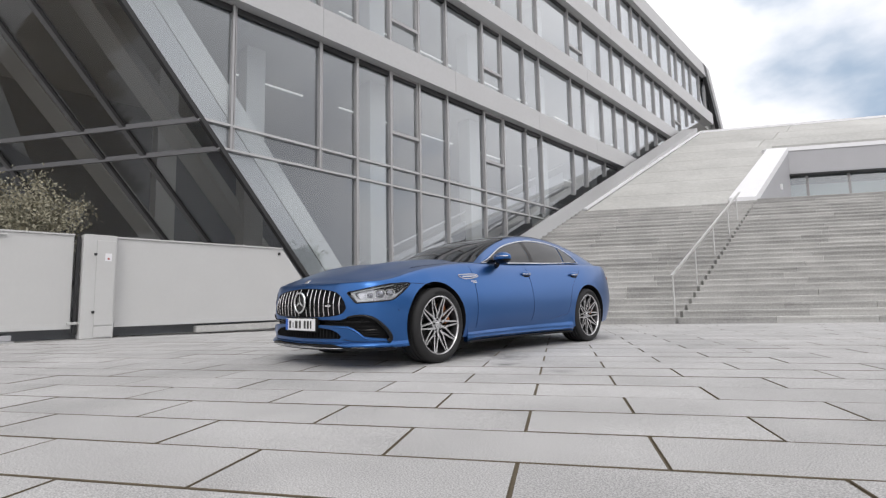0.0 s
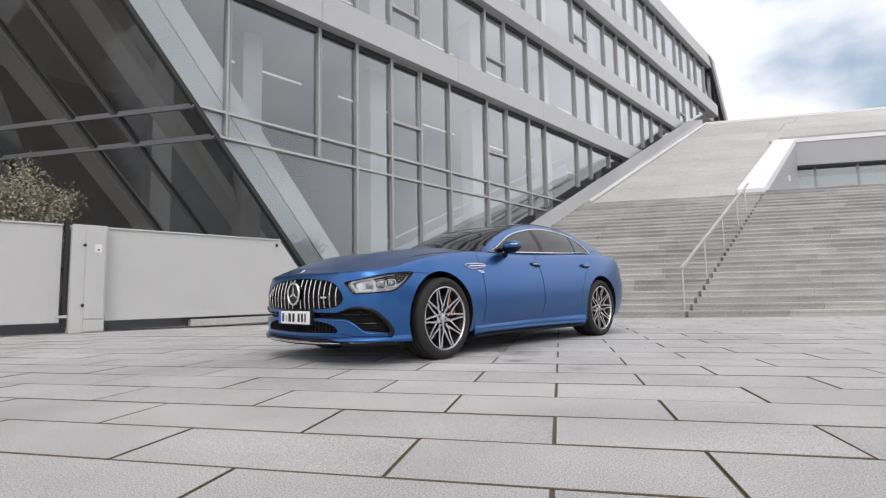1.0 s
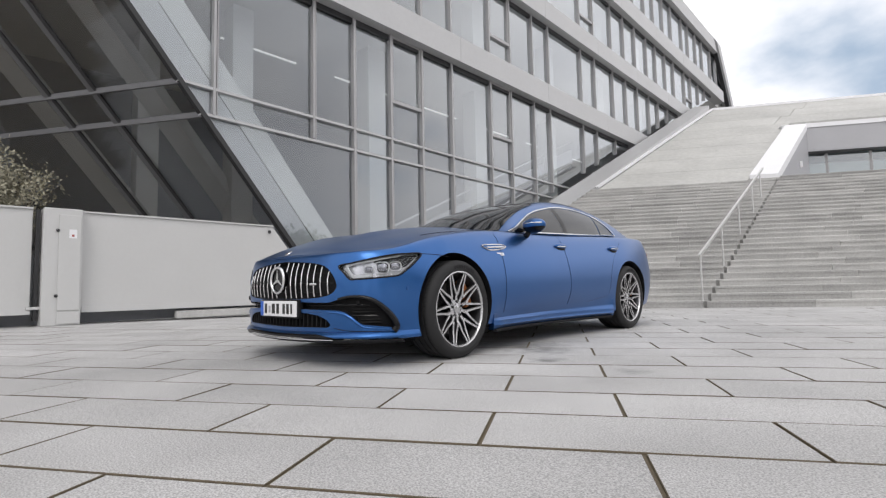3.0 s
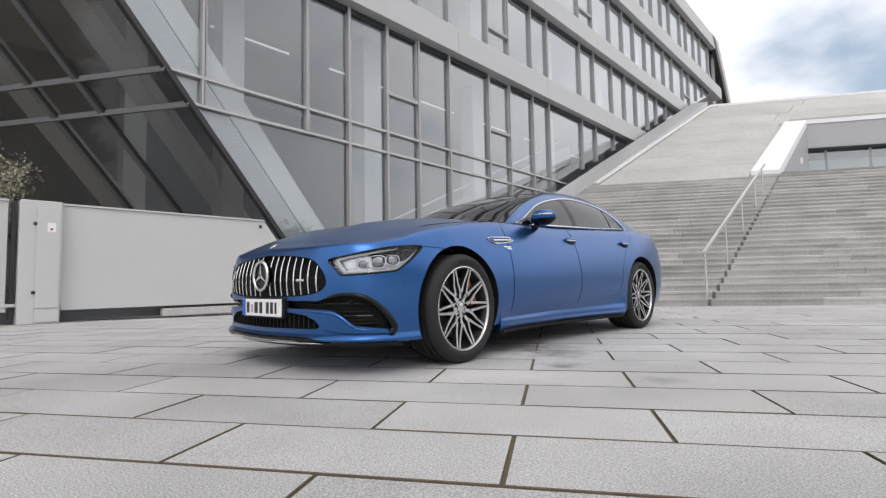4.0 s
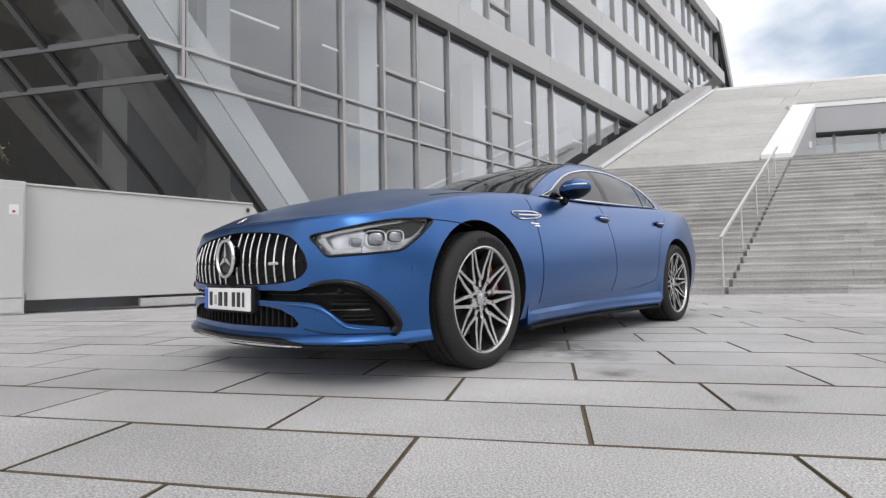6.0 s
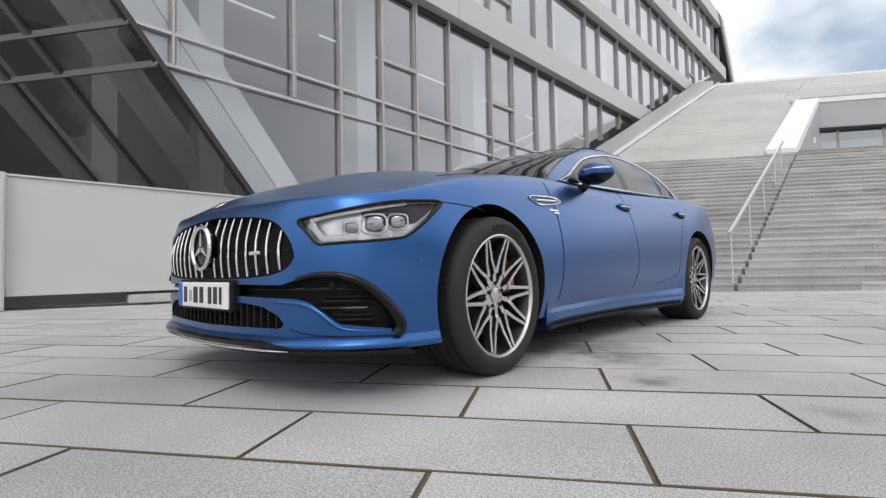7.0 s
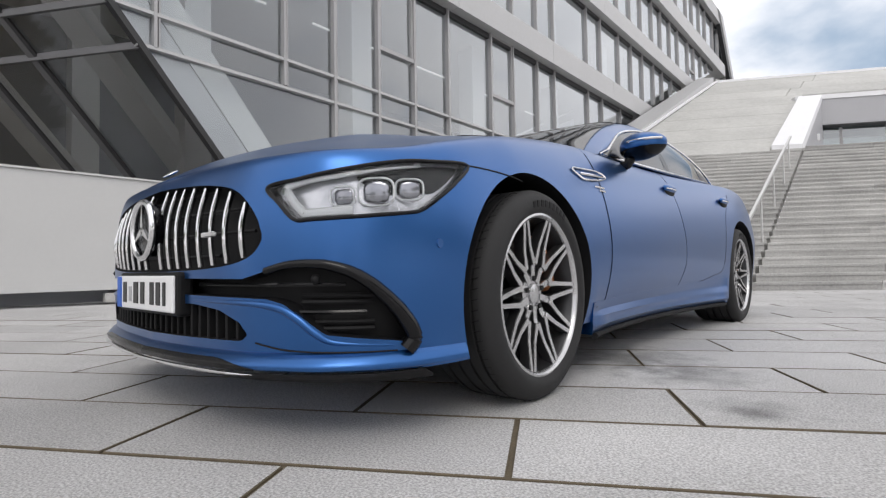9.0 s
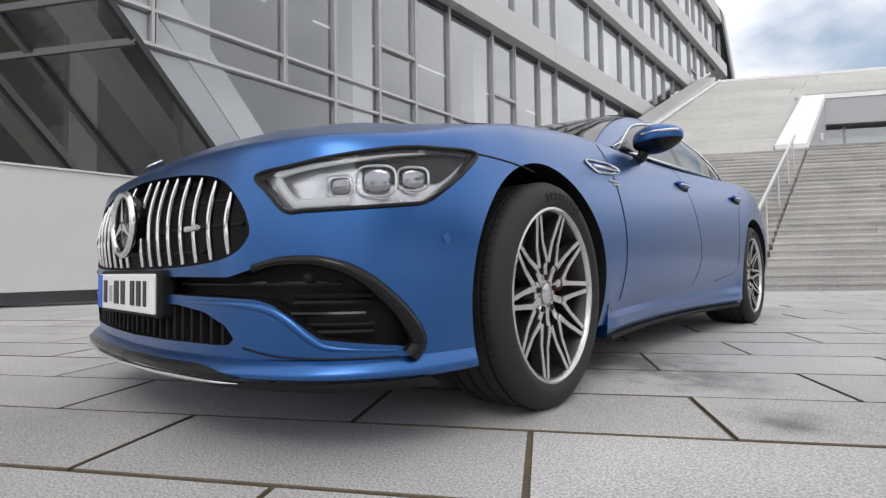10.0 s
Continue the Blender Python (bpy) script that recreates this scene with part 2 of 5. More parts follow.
def bar(a, b, w, d, side=Vector((1, 0, 0))):
    """Straight box bar from a to b; w across, d along side."""
    a, b = Vector(a), Vector(b)
    t = (b - a).normalized()
    s = (side - t * side.dot(t)).normalized()
    q = t.cross(s)
    return prism([a + s * (d / 2 * i) + q * (w / 2 * j) for i, j in ((-1, -1), (1, -1), (1, 1), (-1, 1))], b - a)


def pane_part(pts, way, material, parent):
    """Window pane: its outer face reflects, the rest lets light through."""
    ob = part("pane", prism(pts, way), material, parent)
    ob.data.materials.append(M_GLASS_BACK)
    for f in ob.data.polygons:
        f.material_index = 0 if f.index == 0 else 1
    ob.visible_shadow = False
    return ob


def mix(a, b, t):
    return a + (b - a) * t


# ---------------------------------------------------------------- plan
TH = radians(31)                       # paving rows and stair risers run along U
U = Vector((math.cos(TH), math.sin(TH), 0))
A = Vector((-math.sin(TH), math.cos(TH), 0))   # up the stairs
FAC = Vector((-0.0175, 1, 0)).normalized()     # along the long facade
F0 = Vector((-7.23, 0, 0))
OUT = Vector((FAC.y, -FAC.x, 0))               # out of the facade, towards the plaza
LEAN = Vector((0, -0.775, 1))                   # leaning ends of the building


def fac(s, z, d=0.0):
    """Point of the facade plane: s along it, z up, d out of it."""
    return F0 + FAC * s + OUT * d + Vector((0, 0, z))


# ---------------------------------------------------------------- ground
gm = bmesh.new()
bmesh.ops.create_grid(gm, x_segments=1, y_segments=1, size=900)
ground = part("ground", gm, M_FAR, m=pose(0, 0, -0.2))
tagged(ground, "grey paved ground reaching to the horizon", "ground", kind="structure")

# ---------------------------------------------------------------- stairs
SLOPE, RISE = 0.50, 0.166
TREAD = RISE / SLOPE
P0 = Vector((-0.29, 9.94, 0))
Z0 = -0.11                             # the plaza falls a little towards the stairs
DRIFT = 0.0175                         # side edges run along the facade


def ground_z(p):
    """Height of the plaza: level round the car, falling gently over the last six metres before the stairs."""
    return Z0 * min(1.0, max(0.0, ((p - P0).dot(A) + 6.0) / 6.0))



bm = bmesh.new()
cut = [P0 + U * 30, P0 - U * 30]
rows = [[bm.verts.new(c + A * up + Vector((0, 0, z))) for c in cut] for up, z in ((-34, -0.008), (-6, -0.008), (0, Z0 - 0.008), (1, Z0 - 0.008), (1, -0.19), (-34, -0.19))]
for r, q in zip(rows, rows[1:] + rows[:1]):
    bm.faces.new((r[0], r[1], q[1], q[0]))
bed = part("bedding", bm, M_JOINT)
tagged(bed, "brown mossy bedding under the plaza paving", "ground", kind="structure")


def up_at(x, k):
    """Point of the k-th riser's foot line at that x."""
    base = P0 + A * (k * TREAD)
    x -= DRIFT * k * TREAD
    return base + U * ((x - base.x) / U.x)


def flight(name, x0, x1, steps, label, seed):
    """Flight of skewed granite steps whose sides run along the facade."""
    rnd = random.Random(seed)
    thing = empty(name, label=label, category="stairs", kind="structure")
    for k in range(steps):
        x = x0
        while x < x1 - 0.05:
            nx = min(x1, x + rnd.uniform(1.7, 2.6))
            if x1 - nx < 0.6:
                nx = x1
            a, b = up_at(x + 0.004, k), up_at(nx - 0.004, k)
            zo = Z0 + (k + 1) * RISE + rnd.uniform(-0.004, 0.004)
            lip = rnd.uniform(0.0, 0.012)
            way = Vector((0, TREAD * 1.35 / A.y, 0))
            pts = [a - A * lip + Vector((0, 0, zo - RISE - 0.02)), b - A * lip + Vector((0, 0, zo - RISE - 0.02)),
                   b - A * lip + Vector((0, 0, zo)), a - A * lip + Vector((0, 0, zo))]
            nose = 0.055
            pts = [q + (Vector((0, 0, RISE + 0.02 - nose)) if j < 2 else Vector()) for j, q in enumerate(pts)]
            bm = prism(pts, way)
            lowp = [a + A * 0.013 + Vector((0, 0, zo - RISE - 0.02)), b + A * 0.013 + Vector((0, 0, zo - RISE - 0.02)),
                    b + A * 0.013 + Vector((0, 0, zo - nose)), a + A * 0.013 + Vector((0, 0, zo - nose))]
            low_bm = prism(lowp, way * 0.9)
            tmp = bpy.data.meshes.new("riser")
            low_bm.to_mesh(tmp)
            low_bm.free()
            bm.from_mesh(tmp)
            bpy.data.meshes.remove(tmp)
            bmesh.ops.bevel(bm, geom=[e for e in bm.edges if abs(e.verts[0].co.z - zo) < 0.001 and abs(e.verts[1].co.z - zo) < 0.001],
                            offset=0.008, segments=1, affect="EDGES")
            part("step", bm, M_STEP, thing)
            x = nx
    return thing


STEPS = 28
flight("stairs_west", -6.25, -0.36, STEPS - 1, "weathered grey granite stair flight beside the facade", 3)
flight("stairs_east", -0.30, 16.5, STEPS, "wide weathered grey granite stair flight rising to the entrance", 4)


def incline(x, up, dz=0.0):
    p = P0 + A * up
    x -= DRIFT * up
    p = p + U * ((x - p.x) / U.x)
    return p + Vector((0, 0, Z0 + up * SLOPE + dz))


# sloped concrete roof in courses, with open joints
roof_slope = empty("sloped_roof", label="pale concrete slab roof sloping up behind the stairs", category="roof", kind="structure")
UP0, UP1 = 8.9, 24.9
rnd = random.Random(8)
part("slab_base", prism([incline(-6.25, UP0 + 0.3, -0.05), incline(-1.4, UP0 + 0.3, -0.05), incline(-1.4, UP1, -0.05), incline(-6.25, UP1, -0.05)], (0, 0, -0.4)), M_SLOPE_JOINT, roof_slope)
part("slab_base", prism([incline(-1.4, 19.6, -0.05), incline(34, 19.6, -0.05), incline(34, UP1, -0.05), incline(-1.4, UP1, -0.05)], (0, 0, -0.4)), M_SLOPE_JOINT, roof_slope)
n_course = 8
XC0 = -1.28                     # the entrance recess
for c in range(n_course):
    u0, u1 = UP0 + (UP1 - UP0) * c / n_course, UP0 + (UP1 - UP0) * (c + 1) / n_course
    cuts = [-6.2, XC0 - 0.02] if c < 5 else [-6.2, -2.0 + 0.4 * (c - 5), 4.4, 10.5, 17.0, 24.0, 33.0]
    for xa, xb in zip(cuts, cuts[1:]):
        g = 0.015
        bm = prism([incline(xa + g, u0 + g), incline(xb - g, u0 + g), incline(xb - g, u1 - g), incline(xa + g, u1 - g)], (0, 0, -0.12))
        part("concrete_slab", bm, M_SLOPE, roof_slope)
part("ridge_cap", bar(incline(-6.3, UP1 + 0.1, 0.03), incline(34, UP1 + 0.1, 0.03), 0.16, 0.25), M_WHITE, roof_slope, "white metal ridge flashing")

# bright edge and grey border ramp beside the facade
border = empty("stair_border", label="smooth grey border ramp between stairs and facade", category="ramp", kind="structure")
part("ramp", prism([incline(-6.3, 0.0, -0.5), incline(-7.25, 0.0, -0.5), incline(-7.1, 24.6, 0.02), incline(-6.3, 24.6, 0.02)], (0, 0, 0.42)), M_BAND, border)
part("edge_strip", bar(incline(-6.22, 9.1, 0.09), incline(-6.22, 24.9, 0.09), 0.09, 0.16), M_WHITE, border, "white edge strip")

# entrance recess in the slope
entrance = empty("entrance_recess", label="white framed entrance cut into the sloped roof with teal glazing", category="entrance", kind="structure")
CH0, CH1 = 9.33, 17.34
cheek_w = 0.88
pts = [incline(XC0, CH0, 0.15), incline(XC0 + cheek_w, CH0, 0.15), incline(XC0 + cheek_w, CH1, 0.25), incline(XC0, CH1, 0.25)]
part("cheek_cap", prism(pts, (0, 0, -0.32)), M_WHITE, entrance, "white sloping side wall cap")
i0, i1 = incline(XC0 + cheek_w - 0.03, CH0, -0.06), incline(XC0 + cheek_w - 0.03, CH1, -0.06)
part("cheek_wall", prism([i0, i1, Vector((i1.x, i1.y, 4.4)), Vector((i0.x, i0.y, 4.4))], (-0.25, 0, 0)), M_GREYPANEL, entrance, "grey recess side wall")
ZT = incline(XC0, CH1, 0.25).z
l0 = incline(XC0 + cheek_w, CH1, 0.25)
part("lintel_cap", prism([l0 - U * 1.2, l0 + U * 26, l0 + U * 26 + A * 0.9, l0 - U * 1.2 + A * 0.9], (0, 0, -0.22)), M_WHITE, entrance, "white roof edge")
for k in range(5):
    a = l0 - U * 0.05 + U * (5.1 * k) + A * 0.05 + Vector((0, 0, -0.22))
    b = a + U * 5.06
    part("fascia_panel", prism([a, b, b - Vector((0, 0, 1.30)), a - Vector((0, 0, 1.30))], A * 0.2), M_GREYPANEL, entrance)
g0 = l0 + A * 0.5
zg0, zg1 = Z0 + STEPS * RISE, l0.z - 1.56
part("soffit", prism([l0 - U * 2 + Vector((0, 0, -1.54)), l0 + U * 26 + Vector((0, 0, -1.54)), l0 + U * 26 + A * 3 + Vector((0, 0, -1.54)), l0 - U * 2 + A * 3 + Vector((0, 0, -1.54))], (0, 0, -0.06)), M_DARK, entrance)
for k in range(10):
    a, b = g0 + U * (2.05 * k - 1.0), g0 + U * (2.05 * k + 1.0)
    pane_part([Vector((a.x, a.y, zg0)), Vector((b.x, b.y, zg0)), Vector((b.x, b.y, zg1)), Vector((a.x, a.y, zg1))], A * 0.03, M_GLASS_TEAL, entrance)
    c = g0 + U * (2.05 * k + 1.02)
    part("post", bar(Vector((c.x, c.y, zg0)), Vector((c.x, c.y, zg1)), 0.07, 0.12), M_MULL, entrance)
land = [up_at(XC0, STEPS), up_at(16.5, STEPS), up_at(16.5, STEPS) + Vector((0, 22, 0)), up_at(XC0, STEPS) + Vector((0, 22, 0))]
part("landing", prism([p + Vector((0, 0, zg0 - 0.2)) for p in land], (0, 0, 0.2)), M_STEP, entrance)
part("lobby_back", prism([Vector((p.x, p.y, zg0)) + A * 3.5 for p in (g0 - U * 2, g0 + U * 24)] + [Vector((p.x, p.y, zg1 + 0.4)) + A * 3.5 for p in (g0 + U * 24, g0 - U * 2)], A * 0.2), M_COLUMN, entrance)
part("wall_lamp", box(0.10, 0.12, 0.3, incline(XC0 + cheek_w + 0.03, 14.5, -1.1), 0.01), M_WHITE, entrance)

# handrail between the flights
rail = empty("stair_handrail", label="slim steel handrail with round posts on the stairs", category="handrail")
r0, r1 = Vector((-0.42, 10.0, 1.11)), Vector((-0.62, 18.25, 4.53))
part("rail", bar(r0, r1, 0.055, 0.06), M_RAIL, rail)
for t in (0.01, 0.26, 0.51, 0.76, 0.93):
    p = mix(r0, r1, t)
    part("post", sweep([p + Vector((0, 0, -1.2)), p + Vector((0, 0, 0.0))], 0.022), M_RAIL, rail)

# ---------------------------------------------------------------- building
bld = empty("office_building", label="grey metal and glass office block with leaning ends", category="building")
BANDS = [(8.0, 8.85), (11.7, 12.5), (15.35, 16.3), (19.3, 20.3)]
MUL = [1.53, 4.03, 5.31, 6.65, 7.94, 9.36, 11.49, 12.8, 14.42, 15.7, 18.66, 20.1, 22.2, 23.85, 25.45, 27.2, 28.7, 30.4, 32.0, 34.2, 35.6, 37.4, 39.0, 41.2, 42.8, 44.6]
S_END = 46.6          # the far end of the facade at z = 15, leaning
REC = -0.32           # glass lies behind the bands


def s_left(z):
    return 1.31 + (4.31 - z) * 0.775


def s_right(z):
    return S_END + (15.0 - z) * 0.77


def ramp_z(s):
    """Height of the stair border along the facade."""
    p = fac(s, 0)
    up = (p - P0).dot(A)
    return max(0.0, Z0 + up * SLOPE + 0.25)


for z0, z1 in BANDS:
    a, b = s_left(z0) - 0.1, s_right(z0)
    lo = next((s for s in np.arange(0, 60, 0.1) if ramp_z(s) > z1), 60)
    end = min(b, lo + 0.4)
    n_p = max(1, round((end - a) / 5.2))
    for k in range(n_p):
        sa, sb = a + (end - a) * k / n_p, a + (end - a) * (k + 1) / n_p - 0.012
        sh = -0.77 * (z1 - z0) if k == 0 else 0
        she = -0.77 * (z1 - z0) if (k == n_p - 1 and end == b) else 0
        part("band_panel", prism([fac(sa, z0, 0.06), fac(sb, z0, 0.06), fac(sb + she, z1, 0.06), fac(sa + sh, z1, 0.06)], -OUT * 0.75), M_BAND, bld)

# black strips put the shadow below each band into colour
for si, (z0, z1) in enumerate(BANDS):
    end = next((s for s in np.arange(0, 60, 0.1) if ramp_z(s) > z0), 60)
    part("shadow_gap", prism([fac(s_left(z0) + 0.1, z0 - 0.16, REC + 0.05), fac(min(end, s_right(z0)), z0 - 0.16, REC + 0.05), fac(min(end, s_right(z0)), z0 + 0.01, REC + 0.05), fac(s_left(z0) + 0.1, z0 + 0.01, REC + 0.05)], -OUT * 0.1), M_DARK, bld, "black strip painted for the shadow under the band")
STOREYS = [(0.0, 8.0), (8.85, 11.7), (12.5, 15.35), (16.3, 19.3)]
T_LOW = (4.33, 4.93)
FALL = 0.012                           # the transoms drop a little along the front
for si, (z0, z1) in enumerate(STOREYS):
    edges = [s_left(z1) - 0.1] + [m for m in MUL if m > s_left(z1) + 0.6]
    if si:
        edges = [-9.4 + 0.0, -6.9, -5.6, -4.3, -2.9, -0.3, 1.37][(0 if si > 2 else 2 if si == 2 else 4):] + MUL[1:]
        edges = [e for e in edges if e > s_left(z1)]
    for k, s in enumerate(edges):
        if s > s_right(z1) - 0.3:
            break
        nxt = edges[k + 1] if k + 1 < len(edges) else s_right(z1)
        lo = max(z0, ramp_z(s) - 0.1)
        if lo > z1 - 0.3:
            break
        lo_m = max(lo, 4.31 + (1.31 - s) / 0.775) if s < s_left(z0) else lo
        if si == 0 and s < 5:
            lo_m = max(lo_m, T_LOW[0])
        if lo_m < z1 - 0.1:
            part("mullion", bar(fac(s, lo_m, REC + 0.03), fac(s, z1 + 0.05, REC + 0.03), 0.055, 0.16, OUT), M_MULL, bld)
            part("mullion", bar(fac(s + 0.075, lo_m, REC + 0.02), fac(s + 0.075, z1 + 0.05, REC + 0.02), 0.03, 0.10, OUT), M_MULL, bld)
        zs = [z0] + ([*T_LOW] if si == 0 else []) + [z1]
        wide = nxt - s > 1.9
        for q, (pa, pb) in enumerate(zip(zs, zs[1:])):
            pts = [(s, pa), (nxt, pa), (nxt, pb), (s, pb)]
            pts = [(max(x, s_left(z)) if s < s_left(z0) + 0.1 else x, max(z, ramp_z(x) - 0.3)) for x, z in pts]
            if pts[2][1] < pb - 0.01 or pts[1][1] >= pb - 0.02:
                pts[2] = (pts[2][0], max(pb, pts[2][1]))
            if max(p[0] for p in pts) - min(p[0] for p in pts) < 0.1 or pts[0][1] > pb - 0.05:
                continue
            pane_part([fac(x, z, REC - 0.01) for x, z in pts], OUT * -0.025, M_GLASS, bld)
        if si == 0:
            for z in T_LOW:
                if lo < z and nxt > s_left(z):
                    sa = max(s, s_left(z) - 0.05)
                    part("transom", bar(fac(sa, z - FALL * sa, REC + 0.03), fac(nxt, z - FALL * nxt, REC + 0.03), 0.06, 0.13, OUT), M_BAND, bld)
        narrow = 1.05 < nxt - s < 1.5
        if narrow and k % 3 == (1 if si == 0 else 2) and nxt < s_right(z1):
            zt = z1 - 2.0 if si == 0 else z0 + 0.95
            if lo < zt:
                part("transom", bar(fac(s, zt, REC + 0.03), fac(nxt, zt, REC + 0.03), 0.10, 0.12, OUT), M_MULL, bld)
                top = [fac(s + 0.09, zt, REC + 0.02), fac(nxt - 0.06, zt, REC + 0.02), fac(nxt - 0.06, z1 - 0.03, REC + 0.02), fac(s + 0.09, z1 - 0.03, REC + 0.02)]
                for a, b in zip(top[1:], top[2:] + top[:1]):
                    part("sash_bar", bar(a, b, 0.06, 0.09, OUT), M_MULL, bld)

# leaning end plane on the plaza side: horizontals run along U
EDGE0 = fac(s_left(4.31), 4.31, REC + 0.03)


def wing(u, z, d=0.0):
    """Point of the leaning glass front: u away from the corner, z up, d out of it."""
    n = U.cross(LEAN).normalized()
    n = n if n.dot(Vector((1, -1, 0))) > 0 else -n
    return EDGE0 + LEAN * (z - 4.31) - U * u + n * d


WING_M = [0.0, 2.20, 3.43, 6.42, 7.7, 9.6, 12.2]
WING_Z = [-0.05, 4.31, 4.92, 11.0, 20.0]
part("corner_edge", bar(wing(0, 0), wing(0, 20.2), 0.10, 0.16, OUT), M_DARK, bld, "black leaning corner profile")
for u in WING_M[1:]:
    part("mullion", bar(wing(u, 0), wing(u, 20), 0.06, 0.12, U), M_WING, bld)
    part("mullion", bar(wing(u - 0.09, 0), wing(u - 0.09, 20), 0.05, 0.08, U), M_DARK, bld)
for z in WING_Z[1:]:
    part("transom", bar(wing(-0.05, z), wing(12.2, z), 0.06, 0.12, Vector((0, 0, 1))), M_WING, bld)
for u0, u1 in zip(WING_M, WING_M[1:]):
    for z0, z1 in zip(WING_Z, WING_Z[1:]):
        pane_part([wing(u0, z0, -0.03), wing(u1, z0, -0.03), wing(u1, z1, -0.03), wing(u0, z1, -0.03)], wing(0, 0, -0.025) - wing(0, 0), M_GLASS_DARK, bld)

# slanted column and posts inside the glass
for d0, dy, w, dd in ((-0.50, 0.92, 0.66, 0.85),):
    a, b = fac(s_left(0) + dy, 0, d0), fac(s_left(8.0) + dy, 8.0, d0)
    part("leaning_column", prism([a, a + FAC * w, a + FAC * w - OUT * dd, a - OUT * dd], b - a), M_COLUMN, bld, "leaning white painted column behind the glass")
# the column's shaded side, as a strip of darker grey behind the glass
part("corner_cladding", prism([fac(s_left(0) + 0.1, 0, REC - 0.06), fac(s_left(0) + 0.80, 0, REC - 0.06), fac(s_left(8) + 0.80, 8.0, REC - 0.06), fac(s_left(8) + 0.1, 8.0, REC - 0.06)], -OUT * 0.05), M_BAND, bld, "grey strip painted for the shaded face of the leaning column")
for x, y in ((-9.4, 2.9), (-12.6, 1.6)):
    part("inner_column", box(0.55, 0.55, 8.0, (x, y, 4.0)), M_COLUMN, bld)
for u in (1.5, 4.6):
    a, b = wing(u, 0.0, -0.9), wing(u, 8.0, -0.9)
    part("leaning_column", prism([a, a - U * 0.6, a - U * 0.6 + A * 0.5, a + A * 0.5], b - a), M_CONC, bld)
for s in (7.0, 12.2, 17.6, 23.0, 28.5, 34.0, 39.5):
    part("inner_column", prism([fac(s - 0.33, 0, -1.3), fac(s + 0.33, 0, -1.3), fac(s + 0.33, 0, -1.9), fac(s - 0.33, 0, -1.9)], (0, 0, 19.3)), M_COLUMN, bld)

# no hollow here: a flat black panel carries the recess's darkness
part("end_recess", prism([fac(s_right(12) - 1.0, 12, 0.066), fac(s_right(12) - 0.12, 12, 0.066), fac(s_right(20.3) - 0.12, 20.3, 0.066), fac(s_right(20.3) - 1.0, 20.3, 0.066)], -OUT * 0.3), M_DARK, bld, "black panel painted for the dark recess at the leaning end")

# floors, ceilings and back wall inside
for z0, z1 in BANDS:
    sl = s_left(z0) + 0.7
    part("floor_slab", prism([fac(sl, z0 + 0.05, -0.72), fac(s_right(z0) - 0.5, z0 + 0.05, -0.72), fac(s_right(z0) - 0.5, z0 + 0.05, -7.5), fac(sl - 9, z0 + 0.05, -12)], (0, 0, z1 - z0 - 0.1)), M_CONC, bld)
part("back_wall", prism([fac(-9, 0, -9.5), fac(46, 0, -8), fac(46, 19.5, -8), fac(-9, 19.5, -9.5)], -OUT * 0.2), M_INNER, bld)
part("ground_floor", prism([fac(3.8, -0.005, -0.4), fac(47, -0.005, -0.4), fac(47, -0.005, -9), fac(-8, -0.005, -16)], (0, 0, 0.006)), M_FLOORIN, bld)
part("roof_plate", prism([wing(0, 20.2), fac(s_right(20.2), 20.2), fac(s_right(20.2), 20.2, -9), wing(12.2, 20.2)], (0, 0, 0.25)), M_BAND, bld)
part("end_cheek", prism([fac(s_right(12), 12, 0.06), fac(s_right(20.3), 20.3, 0.06), fac(s_right(20.3) + 0.9, 20.3, 0.06), fac(s_right(12) + 0.9, 12, 0.06)], -OUT * 9), M_BAND, bld)
part("far_wall", prism([fac(-24, 0, -13), fac(-9, 0, -9.6), fac(-9, 20, -9.6), fac(-24, 20, -13)], -OUT * 0.2), M_CONC, bld)
for z, n in ((7.75, 9), (11.5, 8), (15.1, 7)):
    for k in range(n):
        for d in (-3.4,):
            s = 3.0 + 3.9 * k
            part("light_tube", bar(fac(s, z, d), fac(s + 2.4, z, d), 0.05, 0.05), M_TUBE, bld)

# stair behind the glass
ins = empty("inner_stair", label="dark grey stair rising behind the glass front", category="stairs")
a, b = fac(6.0, 0.6, -1.6), fac(20, 6.6, -1.6)
part("stringer", prism([a, a + Vector((0, 0, 0.7)), b + Vector((0, 0, 0.7)), b], -OUT * 0.12), M_GREYPANEL, ins)
part("stair_flight", prism([a + Vector((0, 0, -0.25)), a, b, b + Vector((0, 0, -0.25))], -OUT * 1.9), M_DARK, ins)
part("rail", bar(a + Vector((0, 0, 1.1)), b + Vector((0, 0, 1.1)), 0.06, 0.05), M_STEEL, ins)

# ---------------------------------------------------------------- gate
GX = -7.25


def gate_leaf(y0, y1, slant, label):
    thing = empty("sliding_gate", label=label, category="gate", group="gate leaves")
    z0, z1 = 0.2, 1.955
    bm = prism([(GX, y0, z0), (GX, y1 + slant * 0.77 * (z1 - z0), z0), (GX, y1, z1), (GX, y0, z1)], (-0.12, 0, 0))
    bmesh.ops.bevel(bm, geom=bm.edges[:], offset=0.008, segments=1, affect="EDGES")
    part("leaf", bm, M_GATE, thing)
    part("bottom_rail", bar((GX + 0.015, y0 + 0.02, z0 + 0.05), (GX + 0.015, y1 + slant * 1.2, z0 + 0.05), 0.10, 0.05), M_GATE, thing)
    part("top_rail", bar((GX - 0.05, y0, z1 + 0.014), (GX - 0.05, y1, z1 + 0.014), 0.03, 0.16), M_GATE, thing)
    return thing


